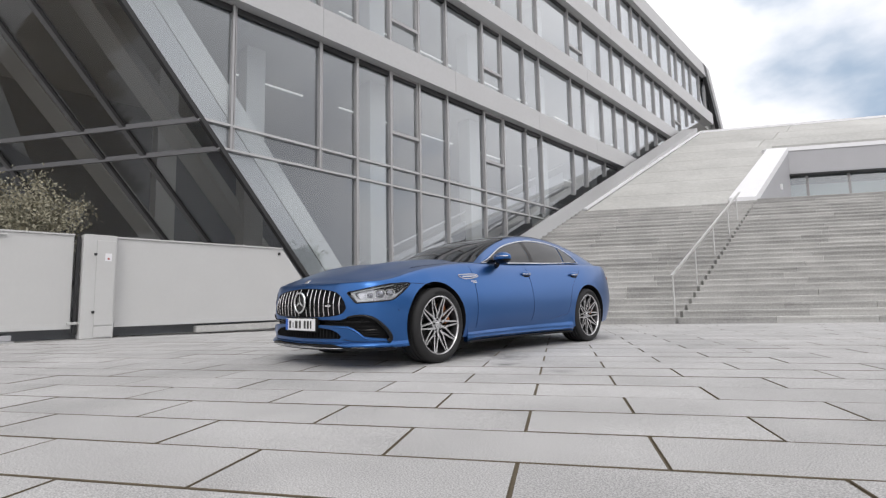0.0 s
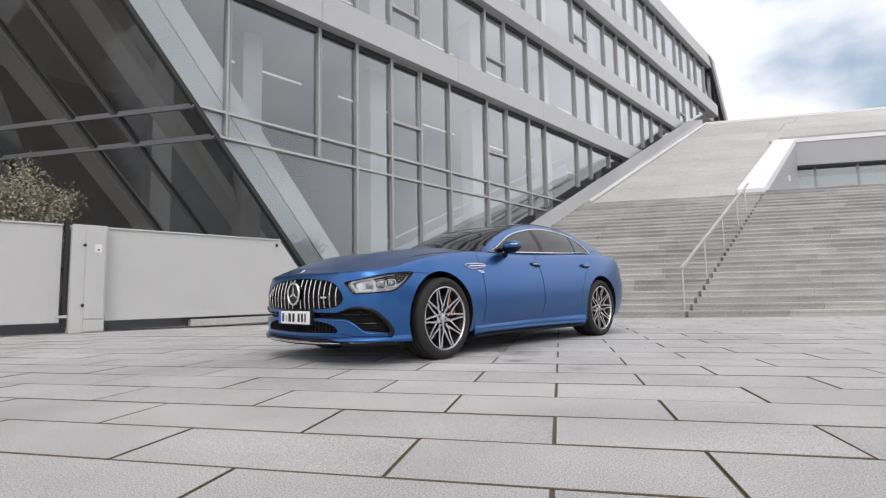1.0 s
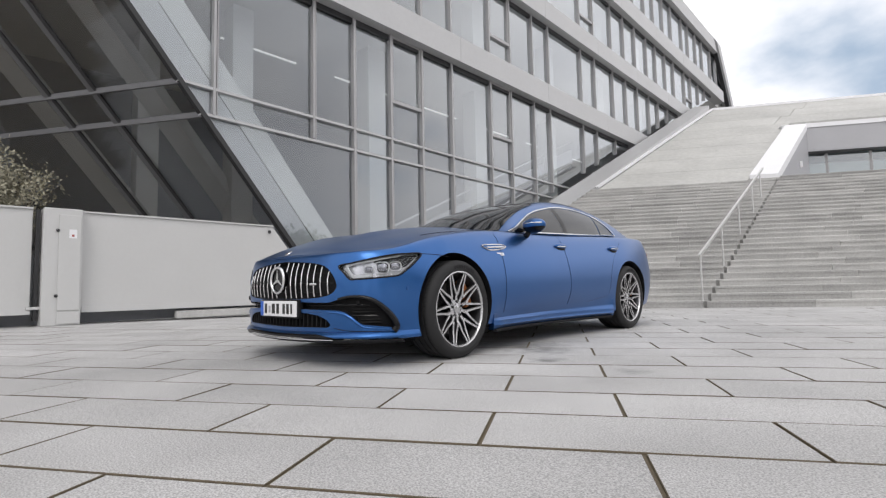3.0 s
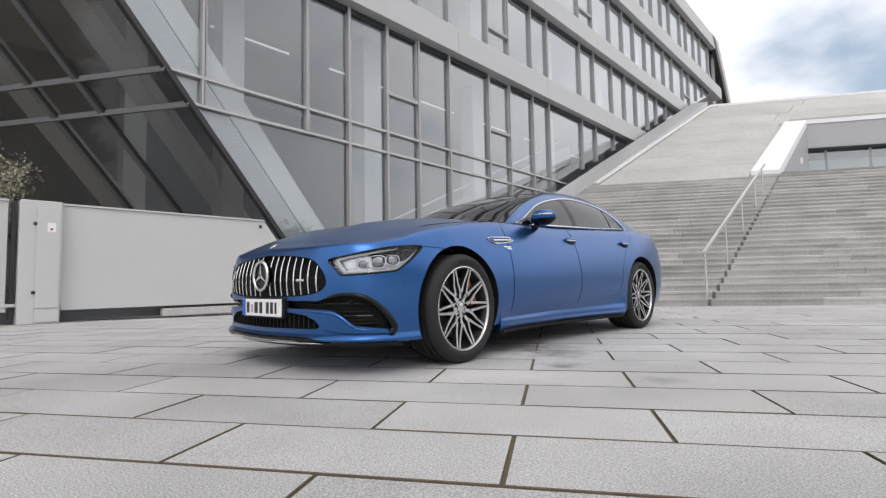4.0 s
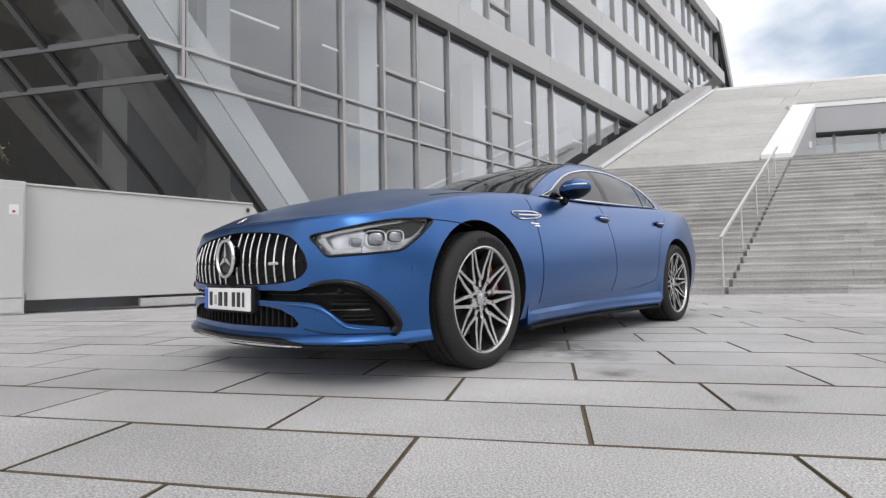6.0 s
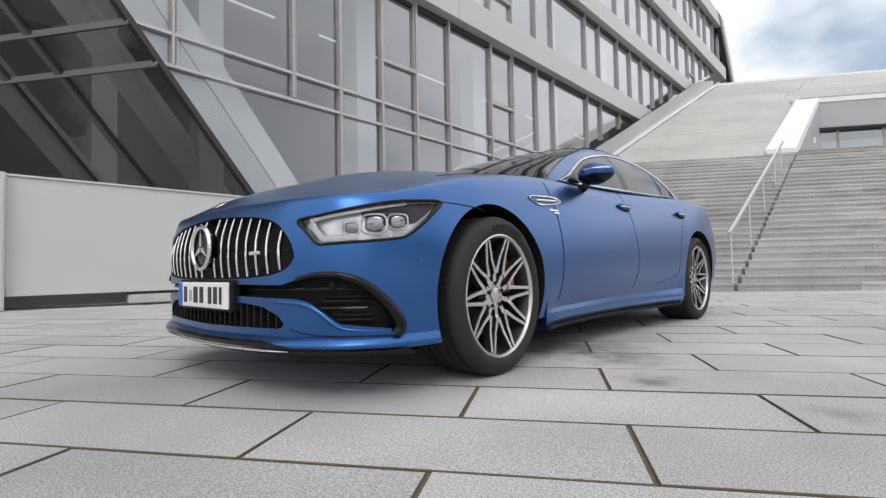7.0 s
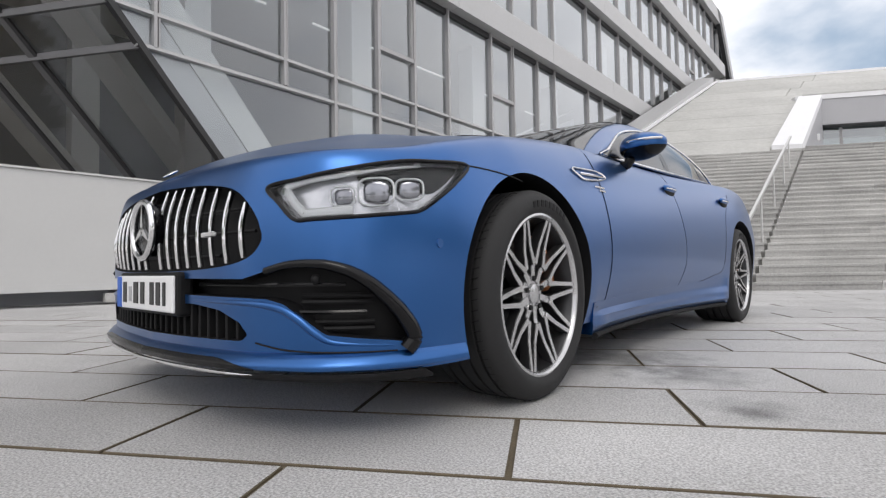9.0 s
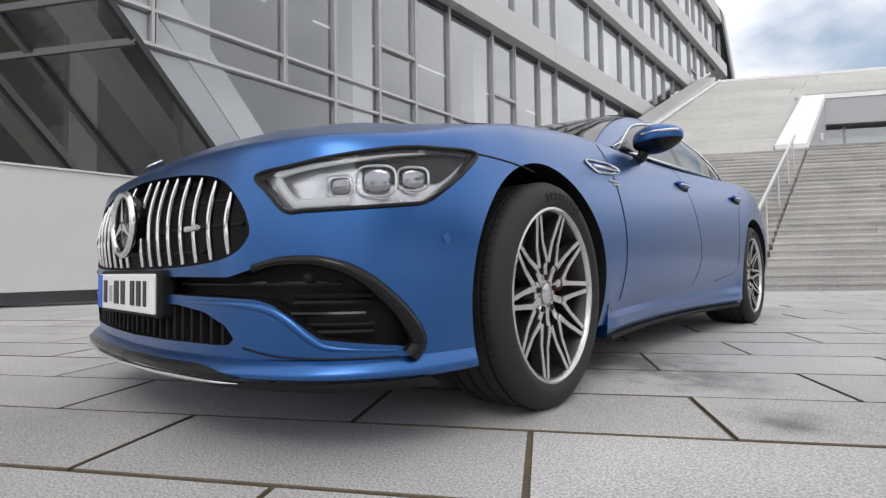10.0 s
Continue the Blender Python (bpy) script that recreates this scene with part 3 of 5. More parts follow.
g_right = gate_leaf(-0.82, 2.78, 1, "white coated sliding gate leaf with a slanted end")
part("latch", box(0.05, 0.05, 0.07, (GX + 0.03, 2.68, 1.83), 0.008), M_DARK, g_right)
g_left = gate_leaf(-9.0, -1.5, 0, "long plain white coated sliding gate leaf")
part("stop_bracket", box(0.05, 0.32, 0.05, (GX + 0.04, -1.4, 0.30), 0.006), M_GATE, g_left)
part("top_bracket", box(0.05, 0.25, 0.03, (GX + 0.04, -2.6, 1.9), 0.006), M_GATE, g_left)
post = empty("gate_cabinet", label="white metal gate drive cabinet with a small warning sticker", category="cabinet")
bm = box(0.34, 0.54, 1.98, (GX + 0.02, -1.11, 0.99), 0.012)
part("body", bm, M_GATE, post)
part("door", box(0.02, 0.31, 1.62, (GX + 0.20, -1.02, 1.06), 0.006), M_GATE, post)
part("plinth_panel", box(0.016, 0.31, 0.2, (GX + 0.2, -1.02, 0.13), 0.004), M_GATE, post)
for z in (0.5, 1.6):
    part("lock", box(0.03, 0.05, 0.05, (GX + 0.21, -1.19, z), 0.01), M_DARK, post)
st = part("warning_sticker", box(0.004, 0.11, 0.15, (GX + 0.213, -0.98, 1.55)), M_WHITE, post)
part("symbol", box(0.004, 0.035, 0.035, (GX + 0.216, -0.98, 1.52), 0.001), M_RED, st, "red mark")
part("dark_side", box(0.10, 0.06, 1.86, (GX - 0.02, -1.43, 1.02), 0.004), M_DARK, post)
roller = empty("gate_roller_base", label="grey steel roller base under the gate leaf", category="roller")
part("plate", box(0.22, 0.34, 0.03, (GX + 0.02, -2.45, 0.012), 0.004), M_STEEL, roller)
part("block", box(0.14, 0.24, 0.10, (GX + 0.0, -2.45, 0.08), 0.01), M_GREYPANEL, roller)
kerb = empty("gate_kerb", label="pale concrete kerb under the closed end of the gate", category="kerb", kind="structure")
part("kerb_block", box(0.16, 2.3, 0.15, (GX - 0.05, 1.9, 0.075), 0.015), M_STEP, kerb)
low = empty("plinth_wall", label="low grey plinth wall behind the gate", category="wall", kind="structure")
part("wall", prism([(GX - 0.5, -9, 0), (GX - 0.5, 2.9, 0), (GX - 0.5, 2.9, 0.6), (GX - 0.5, -9, 0.6)], (-0.2, 0, 0)), M_INNER, low)

# ---------------------------------------------------------------- shrub behind the gate
def shrub(name, at, spread, height, leaves, seed, label):
    r = random.Random(seed)
    thing = empty(name, pose(*at), label, "shrub")
    tips = []
    for k in range(16):
        a = r.uniform(0, 2 * math.pi)
        d = r.uniform(0.25, 1.0)
        top = Vector((math.cos(a) * spread[0] * d, math.sin(a) * spread[1] * d, height * r.uniform(0.62, 1.0) * (1.08 - 0.3 * d)))
        mid = top * 0.5 + Vector((r.uniform(-0.15, 0.15), r.uniform(-0.15, 0.15), 0.1))
        part("branch", sweep([Vector((0, 0, 0)), mid * 0.5, mid, top * 0.8, top], lambda t: 0.03 * (1 - t) + 0.004, 6), M_BARK, thing)
        tips += [mid.lerp(top, t) for t in (0.25, 0.5, 0.75, 1.0)]
    vs, fs = [], []
    for k in range(leaves):
        c = r.choice(tips)
        c = c + Vector((r.gauss(0, 0.17), r.gauss(0, 0.17), r.gauss(0, 0.15)))
        d = Vector((r.gauss(0, 1), r.gauss(0, 1), r.gauss(0.5, 0.8))).normalized()
        w = d.cross(Vector((r.gauss(0, 1), r.gauss(0, 1), r.gauss(0, 1)))).normalized()
        ln, wd = r.uniform(0.05, 0.09), r.uniform(0.013, 0.021)
        b0 = len(vs)
        vs += [tuple(c), tuple(c + d * ln * 0.5 + w * wd), tuple(c + d * ln), tuple(c + d * ln * 0.5 - w * wd)]
        fs.append((b0, b0 + 1, b0 + 2, b0 + 3))
    me = bpy.data.meshes.new("foliage")
    me.from_pydata(vs, [], fs)
    me.materials.append(M_LEAF)
    crown = new("foliage", me)
    crown.parent = thing
    return thing


shrub("olive_shrub", (-8.5, -2.2, 0.0), (0.8, 1.15), 3.2, 17000, 5, "grey-green olive shrub growing behind the white gate")
shrub("olive_shrub", (-8.7, -4.3, 0.0), (0.8, 0.9), 2.9, 6000, 6, "grey-green olive shrub growing behind the white gate")


# ---------------------------------------------------------------- trees across the plaza, seen in the glass and the paint
def tree(at, height, seed):
    r = random.Random(seed)
    thing = empty("tree", pose(*at, 0, 0, r.uniform(0, 360)), "broad green tree standing across the plaza", "tree", "trees across the plaza")
    part("trunk", sweep([(0, 0, 0), (0.05, 0, height * 0.25), (0, 0.08, height * 0.5), (0.1, 0, height * 0.85)], lambda t: 0.24 * (1 - 0.85 * t), 8), M_BARK, thing)
    vs, fs = [], []
    for k in range(60):
        a, e = r.uniform(0, 2 * math.pi), r.uniform(-0.5, 1.0)
        c = Vector((math.cos(a) * height * 0.34 * math.sqrt(1 - min(1, abs(e)) ** 2 * 0.8), math.sin(a) * height * 0.34 * math.sqrt(1 - min(1, abs(e)) ** 2 * 0.8), height * (0.6 + 0.36 * e))) * r.uniform(0.75, 1.0)
        for q in range(44):
            p = c + Vector((r.gauss(0, 0.55), r.gauss(0, 0.55), r.gauss(0, 0.45)))
            d = Vector((r.gauss(0, 1), r.gauss(0, 1), r.gauss(0, 1))).normalized()
            w = d.cross(Vector((r.gauss(0, 1), r.gauss(0, 1), r.gauss(0, 1)))).normalized()
            ln, wd = r.uniform(0.28, 0.45), r.uniform(0.12, 0.2)
            b0 = len(vs)
            vs += [tuple(p), tuple(p + d * ln * 0.5 + w * wd), tuple(p + d * ln), tuple(p + d * ln * 0.5 - w * wd)]
            fs.append((b0, b0 + 1, b0 + 2, b0 + 3))
    me = bpy.data.meshes.new("crown")
    me.from_pydata(vs, [], fs)
    me.materials.append(M_TREE)
    crown = new("crown", me)
    crown.parent = thing


# the tall ones from y -15 to 5, out of view, also darken the car's flank
for k, (x, y, h) in enumerate(((9, -38, 6), (16, -36, 6.5), (26, -28, 7), (27, -15, 9), (24, -7, 11), (23, -1, 10), (24, 5, 9), (23, 11, 7), (25, 17, 6.5), (24, 23, 6.5), (2, -39, 6), (-6, -38, 7), (-14, -36, 7))):
    tree((x, y, -0.03), h, 40 + k)


# ---------------------------------------------------------------- car
M_PAINT = mat("matte_blue_paint", (0.009, 0.098, 0.325), 0.33, metal=0.90, var=0.03, scale=2.0, fine=400, spec=0.5, coat=0.7)
M_PAINT.node_tree.nodes["Principled BSDF"].inputs["Coat Roughness"].default_value = 0.27
M_PAINT.node_tree.nodes["Principled BSDF"].inputs["Coat IOR"].default_value = 1.58
M_BLACK = mat("gloss_black_trim", (0.005, 0.005, 0.006), 0.16, var=0.05, spec=0.3)
M_BLACKM = mat("matt_black_plastic", (0.009, 0.009, 0.010), 0.6, var=0.15, fine=120, bump=0.2, spec=0.22)
M_CHROME = mat("chrome", (0.80, 0.80, 0.81), 0.12, metal=1.0, var=0.03)
M_CARGLASS = mat("tinted_car_glass", (0.010, 0.011, 0.013), 0.03, var=0.02, spec=0.75)
M_RUBBER = mat("tyre_rubber", (0.014, 0.014, 0.015), 0.72, var=0.18, scale=12, fine=140, bump=0.25)
M_RIM = mat("machined_silver_rim", (0.58, 0.58, 0.59), 0.26, metal=0.85, var=0.05, fine=200)
M_RIMD = mat("dark_grey_rim", (0.06, 0.06, 0.063), 0.35, metal=0.7, var=0.08)
M_DISC = mat("brake_disc_steel", (0.11, 0.11, 0.11), 0.45, metal=0.8, var=0.2)
M_CALIPER = mat("bronze_caliper", (0.42, 0.15, 0.05), 0.4, metal=0.3, var=0.1)
M_PLATE = mat("plate_white", (0.82, 0.82, 0.83), 0.35, var=0.03)
M_PLATE_BLUE = mat("plate_blue", (0.02, 0.12, 0.55), 0.4)
M_INK = mat("plate_ink", (0.02, 0.02, 0.02), 0.4)
M_LENS = glass("headlight_lens", (0.92, 0.93, 0.94), 1.35, 0.02)
M_LAMPIN = mat("headlight_reflector", (0.66, 0.66, 0.69), 0.22, metal=0.6, var=0.45, scale=14, fine=40)
M_LAMPDARK = mat("headlight_bezel", (0.36, 0.36, 0.39), 0.10, metal=0.9, var=0.3, scale=20)
M_DRL = mat("light_guide", (0.86, 0.88, 0.90), 0.18, var=0.03)
M_DRL.node_tree.nodes["Principled BSDF"].inputs["Transmission Weight"].default_value = 0.3


def curve(knots):
    """Smooth curve through (t, value...) knots, by cubic Hermite with limited slopes."""
    ts = [k[0] for k in knots]
    vs = [np.array(k[1:], float) for k in knots]
    n = len(ts)
    d = [(vs[i + 1] - vs[i]) / (ts[i + 1] - ts[i]) for i in range(n - 1)]
    sl = [d[0]] + [(d[i - 1] * (ts[i + 1] - ts[i]) + d[i] * (ts[i] - ts[i - 1])) / (ts[i + 1] - ts[i - 1]) for i in range(1, n - 1)] + [d[-1]]

    def f(t):
        t = min(max(t, ts[0]), ts[-1])
        i = min(max(int(np.searchsorted(ts, t)) - 1, 0), n - 2)
        h = ts[i + 1] - ts[i]
        s = (t - ts[i]) / h
        r = vs[i] * (2 * s ** 3 - 3 * s ** 2 + 1) + sl[i] * h * (s ** 3 - 2 * s ** 2 + s) + vs[i + 1] * (-2 * s ** 3 + 3 * s ** 2) + sl[i + 1] * h * (s ** 3 - s ** 2)
        return r if len(r) > 1 else float(r[0])
    return f


# plan of the widest line, nose to tail (half)
PLAN = [(0, -0.925), (0.34, -0.912), (0.60, -0.868), (0.78, -0.778), (0.895, -0.635), (0.948, -0.46), (0.962, -0.2), (0.958, 0.15),
        (0.95, 0.6), (0.945, 1.2), (0.945, 1.9), (0.962, 2.5), (0.982, 2.95), (0.968, 3.3), (0.90, 3.68), (0.74, 3.95), (0.42, 4.09), (0, 4.12)]
_len = [0.0]
for p, q in zip(PLAN, PLAN[1:]):
    _len.append(_len[-1] + math.dist(p, q))
L_ALL = _len[-1]
plan = curve([(l, *p) for l, p in zip(_len, PLAN)])
z_top = curve([(-1.0, 0.765), (-0.8, 0.775), (-0.6, 0.795), (-0.4, 0.842), (-0.15, 0.902), (0.15, 0.950), (0.57, 0.990), (0.9, 1.0), (1.6, 1.015), (2.4, 1.04), (3.0, 1.06), (3.6, 1.065), (4.2, 1.07)])
z_bot = curve([(-1.0, 0.20), (-0.5, 0.19), (0.3, 0.22), (2.5, 0.22), (3.2, 0.24), (4.2, 0.33)])
inset_r = curve([(-1.0, 0.05), (-0.8, 0.06), (-0.5, 0.10), (-0.2, 0.135), (0.5, 0.16), (1.0, 0.18), (2.0, 0.17), (3.0, 0.15), (3.7, 0.12), (4.2, 0.06)])
tuck = curve([(-1.0, 0.01), (-0.5, 0.02), (0.4, 0.035), (1.5, 0.05), (2.4, 0.03), (3.0, 0.02), (4.2, 0.10)])


def plan_n(l):
    a, b = plan(max(l - 0.01, 0)), plan(min(l + 0.01, L_ALL))
    t = (b - a) / np.linalg.norm(b - a)
    return np.array((t[1], -t[0]))


def wrap(l, z=None, v=None, off=0.0):
    """Point of the body's flank: l along the plan from the nose, z up (or v from sill to shoulder)."""
    c, n = plan(l), plan_n(l)
    zt, zb = z_top(c[1]), z_bot(c[1])
    if v is None:
        v = min(max((z - zb) / (zt - zb), 0), 1)
    else:
        z = zb + v * (zt - zb)
    vm = 0.42
    pw = 2.1 - 0.5 * min(1, max(0, (c[1] + 0.1) / 0.5))
    if v < vm:
        d = tuck(c[1]) * ((vm - v) / vm) ** 2
        if z < 0.47 and 0.45 < c[1] < 2.5:
            d += 0.055 * ((0.47 - z) / 0.2) ** 1.4 * math.sin(math.pi * (c[1] - 0.45) / 2.05) ** 0.5
    else:
        q = (v - vm) / (1 - vm)
        d = inset_r(c[1]) * (1 - (1 - q ** pw) ** (1 / pw))
    return Vector((c[0] - n[0] * (d - off), c[1] - n[1] * (d - off), z))


_ls = np.linspace(0, L_ALL, 5000)
_pl = np.array([plan(l) for l in _ls])


def l_near(x, y):
    return float(_ls[np.argmin((_pl[:, 0] - x) ** 2 + (_pl[:, 1] - y) ** 2)])


def l_at_y(y):
    side = _pl[:, 0] > 0.45
    i = np.argmin(np.where(side, np.abs(_pl[:, 1] - y), 9))
    return float(_ls[i])


z_mid = curve([(-0.94, 0.765), (-0.875, 0.775), (-0.75, 0.843), (-0.5, 0.923), (-0.2, 0.982), (0.2, 1.026), (0.6, 1.045), (1.0, 1.03), (3.0, 1.05), (3.8, 1.085), (4.2, 1.07)])


def lid(l, t, off=0.0):
    """Point of the hood or deck: from the shoulder (t=0) in to the middle (t=1)."""
    r = wrap(l, v=1.0)
    zm = z_mid(r.y)
    g = 1 - (1 - t) ** 2.2
    x = r.x * (1 - t)
    dome = 0.020 * math.exp(-((x - 0.36) / 0.10) ** 2) * min(1, max(0, (r.y + 0.75) / 0.4)) * (1 if r.y < 0.7 else 0)
    return Vector((x, r.y, r.z + (zm - r.z) * g + dome + off))


NT = 14
ls = np.concatenate([np.linspace(0, 1.6, 70)[:-1], np.linspace(1.6, 4.4, 46)[:-1], np.linspace(4.4, L_ALL, 36)])


def half_shell(rows_of, mirror):
    return [[Vector((-p.x if mirror else p.x, p.y, p.z)) for p in rows_of(l)] for l in ls]


def grid_faces(bm, g, flip=False):
    vv = [[bm.verts.new(p) for p in row] for row in g]
    for i in range(len(vv) - 1):
        for j in range(len(vv[0]) - 1):
            q = (vv[i][j], vv[i + 1][j], vv[i + 1][j + 1], vv[i][j + 1])
            try:
                bm.faces.new(q[::-1] if flip else q)
            except ValueError:
                pass


def body_rows(l):
    pts = [wrap(l, v=0.0)]
    b = pts[0]
    under = [Vector((b.x * k, b.y, b.z)) for k in (0.0, 0.5)]
    flank = [wrap(l, v=v) for v in np.concatenate([np.linspace(0, 0.8, 18), 0.8 + 0.2 * np.sin(np.linspace(0, math.pi / 2, 11)[1:])])]
    top = [lid(l, t) for t in np.linspace(0, 1, NT)[1:]]
    return under + flank + top


bm = bmesh.new()
for mir in (False, True):
    grid_faces(bm, half_shell(body_rows, mir), flip=mir)
bmesh.ops.remove_doubles(bm, verts=bm.verts, dist=0.0006)
bmesh.ops.dissolve_degenerate(bm, edges=bm.edges, dist=0.0001)
bmesh.ops.holes_fill(bm, edges=[e for e in bm.edges if e.is_boundary], sides=0)
raw = mesh_of("raw_body", bm, M_PAINT, True)


def on_body(pts, depth, out=0.06):
    """Cutter solid: an outline of (x, y, z) laid on the flank and pushed through it, built in columns along the plan."""
    loop = [(math.copysign(l_near(abs(x), y), x), z) for x, y, z in pts]
    l0, l1 = min(p[0] for p in loop), max(p[0] for p in loop)
    cols = []
    for l in np.linspace(l0 + 0.001, l1 - 0.001, max(12, int((l1 - l0) / 0.014))):
        zs = []
        for (la, za), (lb, zb) in zip(loop, loop[1:] + loop[:1]):
            if (la - l) * (lb - l) < 0:
                zs.append(za + (zb - za) * (l - la) / (lb - la))
        if len(zs) > 1:
            cols.append((l, min(zs), max(max(zs), min(zs) + 0.006)))
    bm = bmesh.new()
    g = []
    for l, lo, hi in cols:
        ring = []
        for off, zz in ((out, (lo, mix(lo, hi, 0.25), mix(lo, hi, 0.5), mix(lo, hi, 0.75), hi)), (-depth, (hi, mix(lo, hi, 0.75), mix(lo, hi, 0.5), mix(lo, hi, 0.25), lo))):
            for z in zz:
                p = wrap(abs(l), z=z, off=off)
                ring.append(bm.verts.new((math.copysign(p.x, l), p.y, p.z)))
        g.append(ring)
    for r0, r1 in zip(g, g[1:]):
        for i in range(10):
            bm.faces.new((r0[i], r0[(i + 1) % 10], r1[(i + 1) % 10], r1[i]))
    bm.faces.new(g[0])
    bm.faces.new(g[-1][::-1])
    bmesh.ops.triangulate(bm, faces=bm.faces[:])
    bmesh.ops.recalc_face_normals(bm, faces=bm.faces[:])
    return bm


def densify(pts, step=0.03):
    out = []
    for p, q in zip(pts, pts[1:] + pts[:1]):
        n = max(1, int(math.dist(p, q) / step))
        out += [tuple(mix(a, b, k / n) for a, b in zip(p, q)) for k in range(n)]
    return out


def nose_y(x):
    return float(plan(l_near(abs(x), -0.95 + 0.45 * abs(x) ** 3))[1])


def both(pts):
    """Outline given for x >= 0, closed with its mirror image."""
    return pts + [(-x, y, z) for x, y, z in pts[::-1] if abs(x) > 1e-6]


def smooth_loop(pts, n=60):
    """Closed smooth outline through points."""
    m = len(pts)
    out = []
    for i in range(m):
        p0, p1, p2, p3 = (np.array(pts[(i + k) % m], float) for k in (-1, 0, 1, 2))
        for s in np.linspace(0, 1, max(2, n // m), endpoint=False):
            out.append(tuple(0.5 * (2 * p1 + (p2 - p0) * s + (2 * p0 - 5 * p1 + 4 * p2 - p3) * s * s + (3 * p1 - p0 - 3 * p2 + p3) * s ** 3)))
    return out


def fx(x, z):
    return (x, nose_y(x), z)


G_HALF = [(0.0, 0.730), (0.234, 0.719), (0.40, 0.704), (0.52, 0.676), (0.592, 0.615), (0.622, 0.555), (0.612, 0.518), (0.573, 0.489), (0.50, 0.472), (0.368, 0.462), (0.197, 0.458), (0.0, 0.457)]
GRILLE = [fx(x, z) for x, z in smooth_loop(G_HALF + [(-x, z) for x, z in G_HALF[-2:0:-1]], 110)]
HEAD = [(0.627, -0.843, 0.676), (0.716, -0.80, 0.694), (0.82, -0.699, 0.723), (0.876, -0.586, 0.746), (0.901, -0.499, 0.754), (0.924, -0.367, 0.757), (0.933, -0.426, 0.70),
        (0.928, -0.496, 0.649), (0.918, -0.553, 0.613), (0.906, -0.593, 0.603), (0.847, -0.70, 0.592), (0.756, -0.791, 0.585), (0.71, -0.815, 0.587), (0.664, -0.834, 0.634)]
INTAKE = both([fx(0.0, 0.436), fx(0.3, 0.436), fx(0.56, 0.434), (0.64, -0.853, 0.456), (0.657, -0.847, 0.470), (0.739, -0.806, 0.477), (0.793, -0.767, 0.474), (0.829, -0.73, 0.462),
               (0.862, -0.689, 0.431), (0.889, -0.643, 0.382), (0.904, -0.60, 0.331), (0.91, -0.572, 0.289), (0.906, -0.59, 0.262), (0.887, -0.632, 0.270), (0.836, -0.711, 0.280),
               (0.779, -0.771, 0.290), (0.731, -0.808, 0.335), (0.684, -0.833, 0.369), (0.636, -0.854, 0.381), fx(0.551, 0.384), fx(0.3, 0.388), fx(0.0, 0.392)])
LOWER = both([fx(0.0, 0.360), fx(0.33, 0.362), fx(0.46, 0.348), fx(0.545, 0.317), fx(0.57, 0.284), fx(0.55, 0.268), fx(0.0, 0.258)])
WHEELS = [(0.0, 0.352, 0.362), (2.951, 0.352, 0.362)]


def temp(bm, material):
    me = bpy.data.meshes.new("cutter")
    bm.to_mesh(me)
    bm.free()
    me.materials.append(material)
    return new("cutter", me)


def cyl(r, x0, x1, y, z, seg=64):
    b = bmesh.new()
    bmesh.ops.create_cone(b, cap_ends=True, segments=seg, radius1=r, radius2=r, depth=x1 - x0, matrix=Matrix.Translation(((x0 + x1) / 2, y, z)) @ Matrix.Rotation(radians(90), 4, "Y"))
    return b


cutters = []
for y, z, r in WHEELS:
    for s in (1, -1):
        cutters.append(temp(cyl(0.403, *((0.55, 1.3) if s > 0 else (-1.3, -0.55)), y - (0.025 if y < 1 else 0), z + 0.020), M_BLACKM))
cutters.append(temp(on_body(densify(GRILLE), 0.075), M_BLACKM))
cutters.append(temp(on_body(densify(INTAKE), 0.06), M_BLACKM))
cutters.append(temp(on_body(densify(LOWER), 0.07), M_BLACKM))
for s in (1, -1):
    cutters.append(temp(on_body([(x * s, y, z) for x, y, z in densify(HEAD)], 0.05), M_BLACK))
src = new("raw_body", raw)
for c in cutters:
    md = src.modifiers.new("cut", "BOOLEAN")
    md.operation, md.object, md.solver = "DIFFERENCE", c, "MANIFOLD"
    md.material_mode = "TRANSFER"
bpy.context.view_layer.update()
done = bpy.data.meshes.new_from_object(src.evaluated_get(bpy.context.evaluated_depsgraph_get()))
for o in [src] + cutters:
    bpy.data.objects.remove(o)
bm = bmesh.new()
bm.from_mesh(done)
for e in bm.edges:
    if len(e.link_faces) == 2:
        two = e.link_faces[0].material_index != e.link_faces[1].material_index
        e.smooth = not (two or e.calc_face_angle(0) > radians(38))
for f in bm.faces:
    f.smooth = True
bm.to_mesh(done)
bm.free()
done.name = "body"

car = empty("sports_saloon", label="matte blue four-door sports saloon with silver spoked wheels", category="car")
body = new("body", done)
body.parent = car
tagged(body, "matte metallic blue body shell")


def surf(fn, a0, a1, b0, b1, na, nb, thick=0.0):
    """Solid patch of fn(a, b, off) between limits; the b limits may be functions of a."""
    bm = bmesh.new()
    for off in ((0.0, -thick) if thick else (0.0,)):
        g = []
        for a in np.linspace(a0, a1, na):
            lo, hi = (b0(a) if callable(b0) else b0), (b1(a) if callable(b1) else b1)
            g.append([fn(a, b, off) for b in np.linspace(lo, hi, nb)])
        grid_faces(bm, g, off != 0.0)
    if thick:
        edge = [e for e in bm.edges if e.is_boundary]
        bmesh.ops.bridge_loops(bm, edges=edge)
    return bm


def mirrored(bm):
    c = bm.copy()
    bmesh.ops.transform(c, matrix=Matrix.Diagonal((-1, 1, 1, 1)), verts=c.verts)
    bmesh.ops.reverse_faces(c, faces=c.faces)
    return c


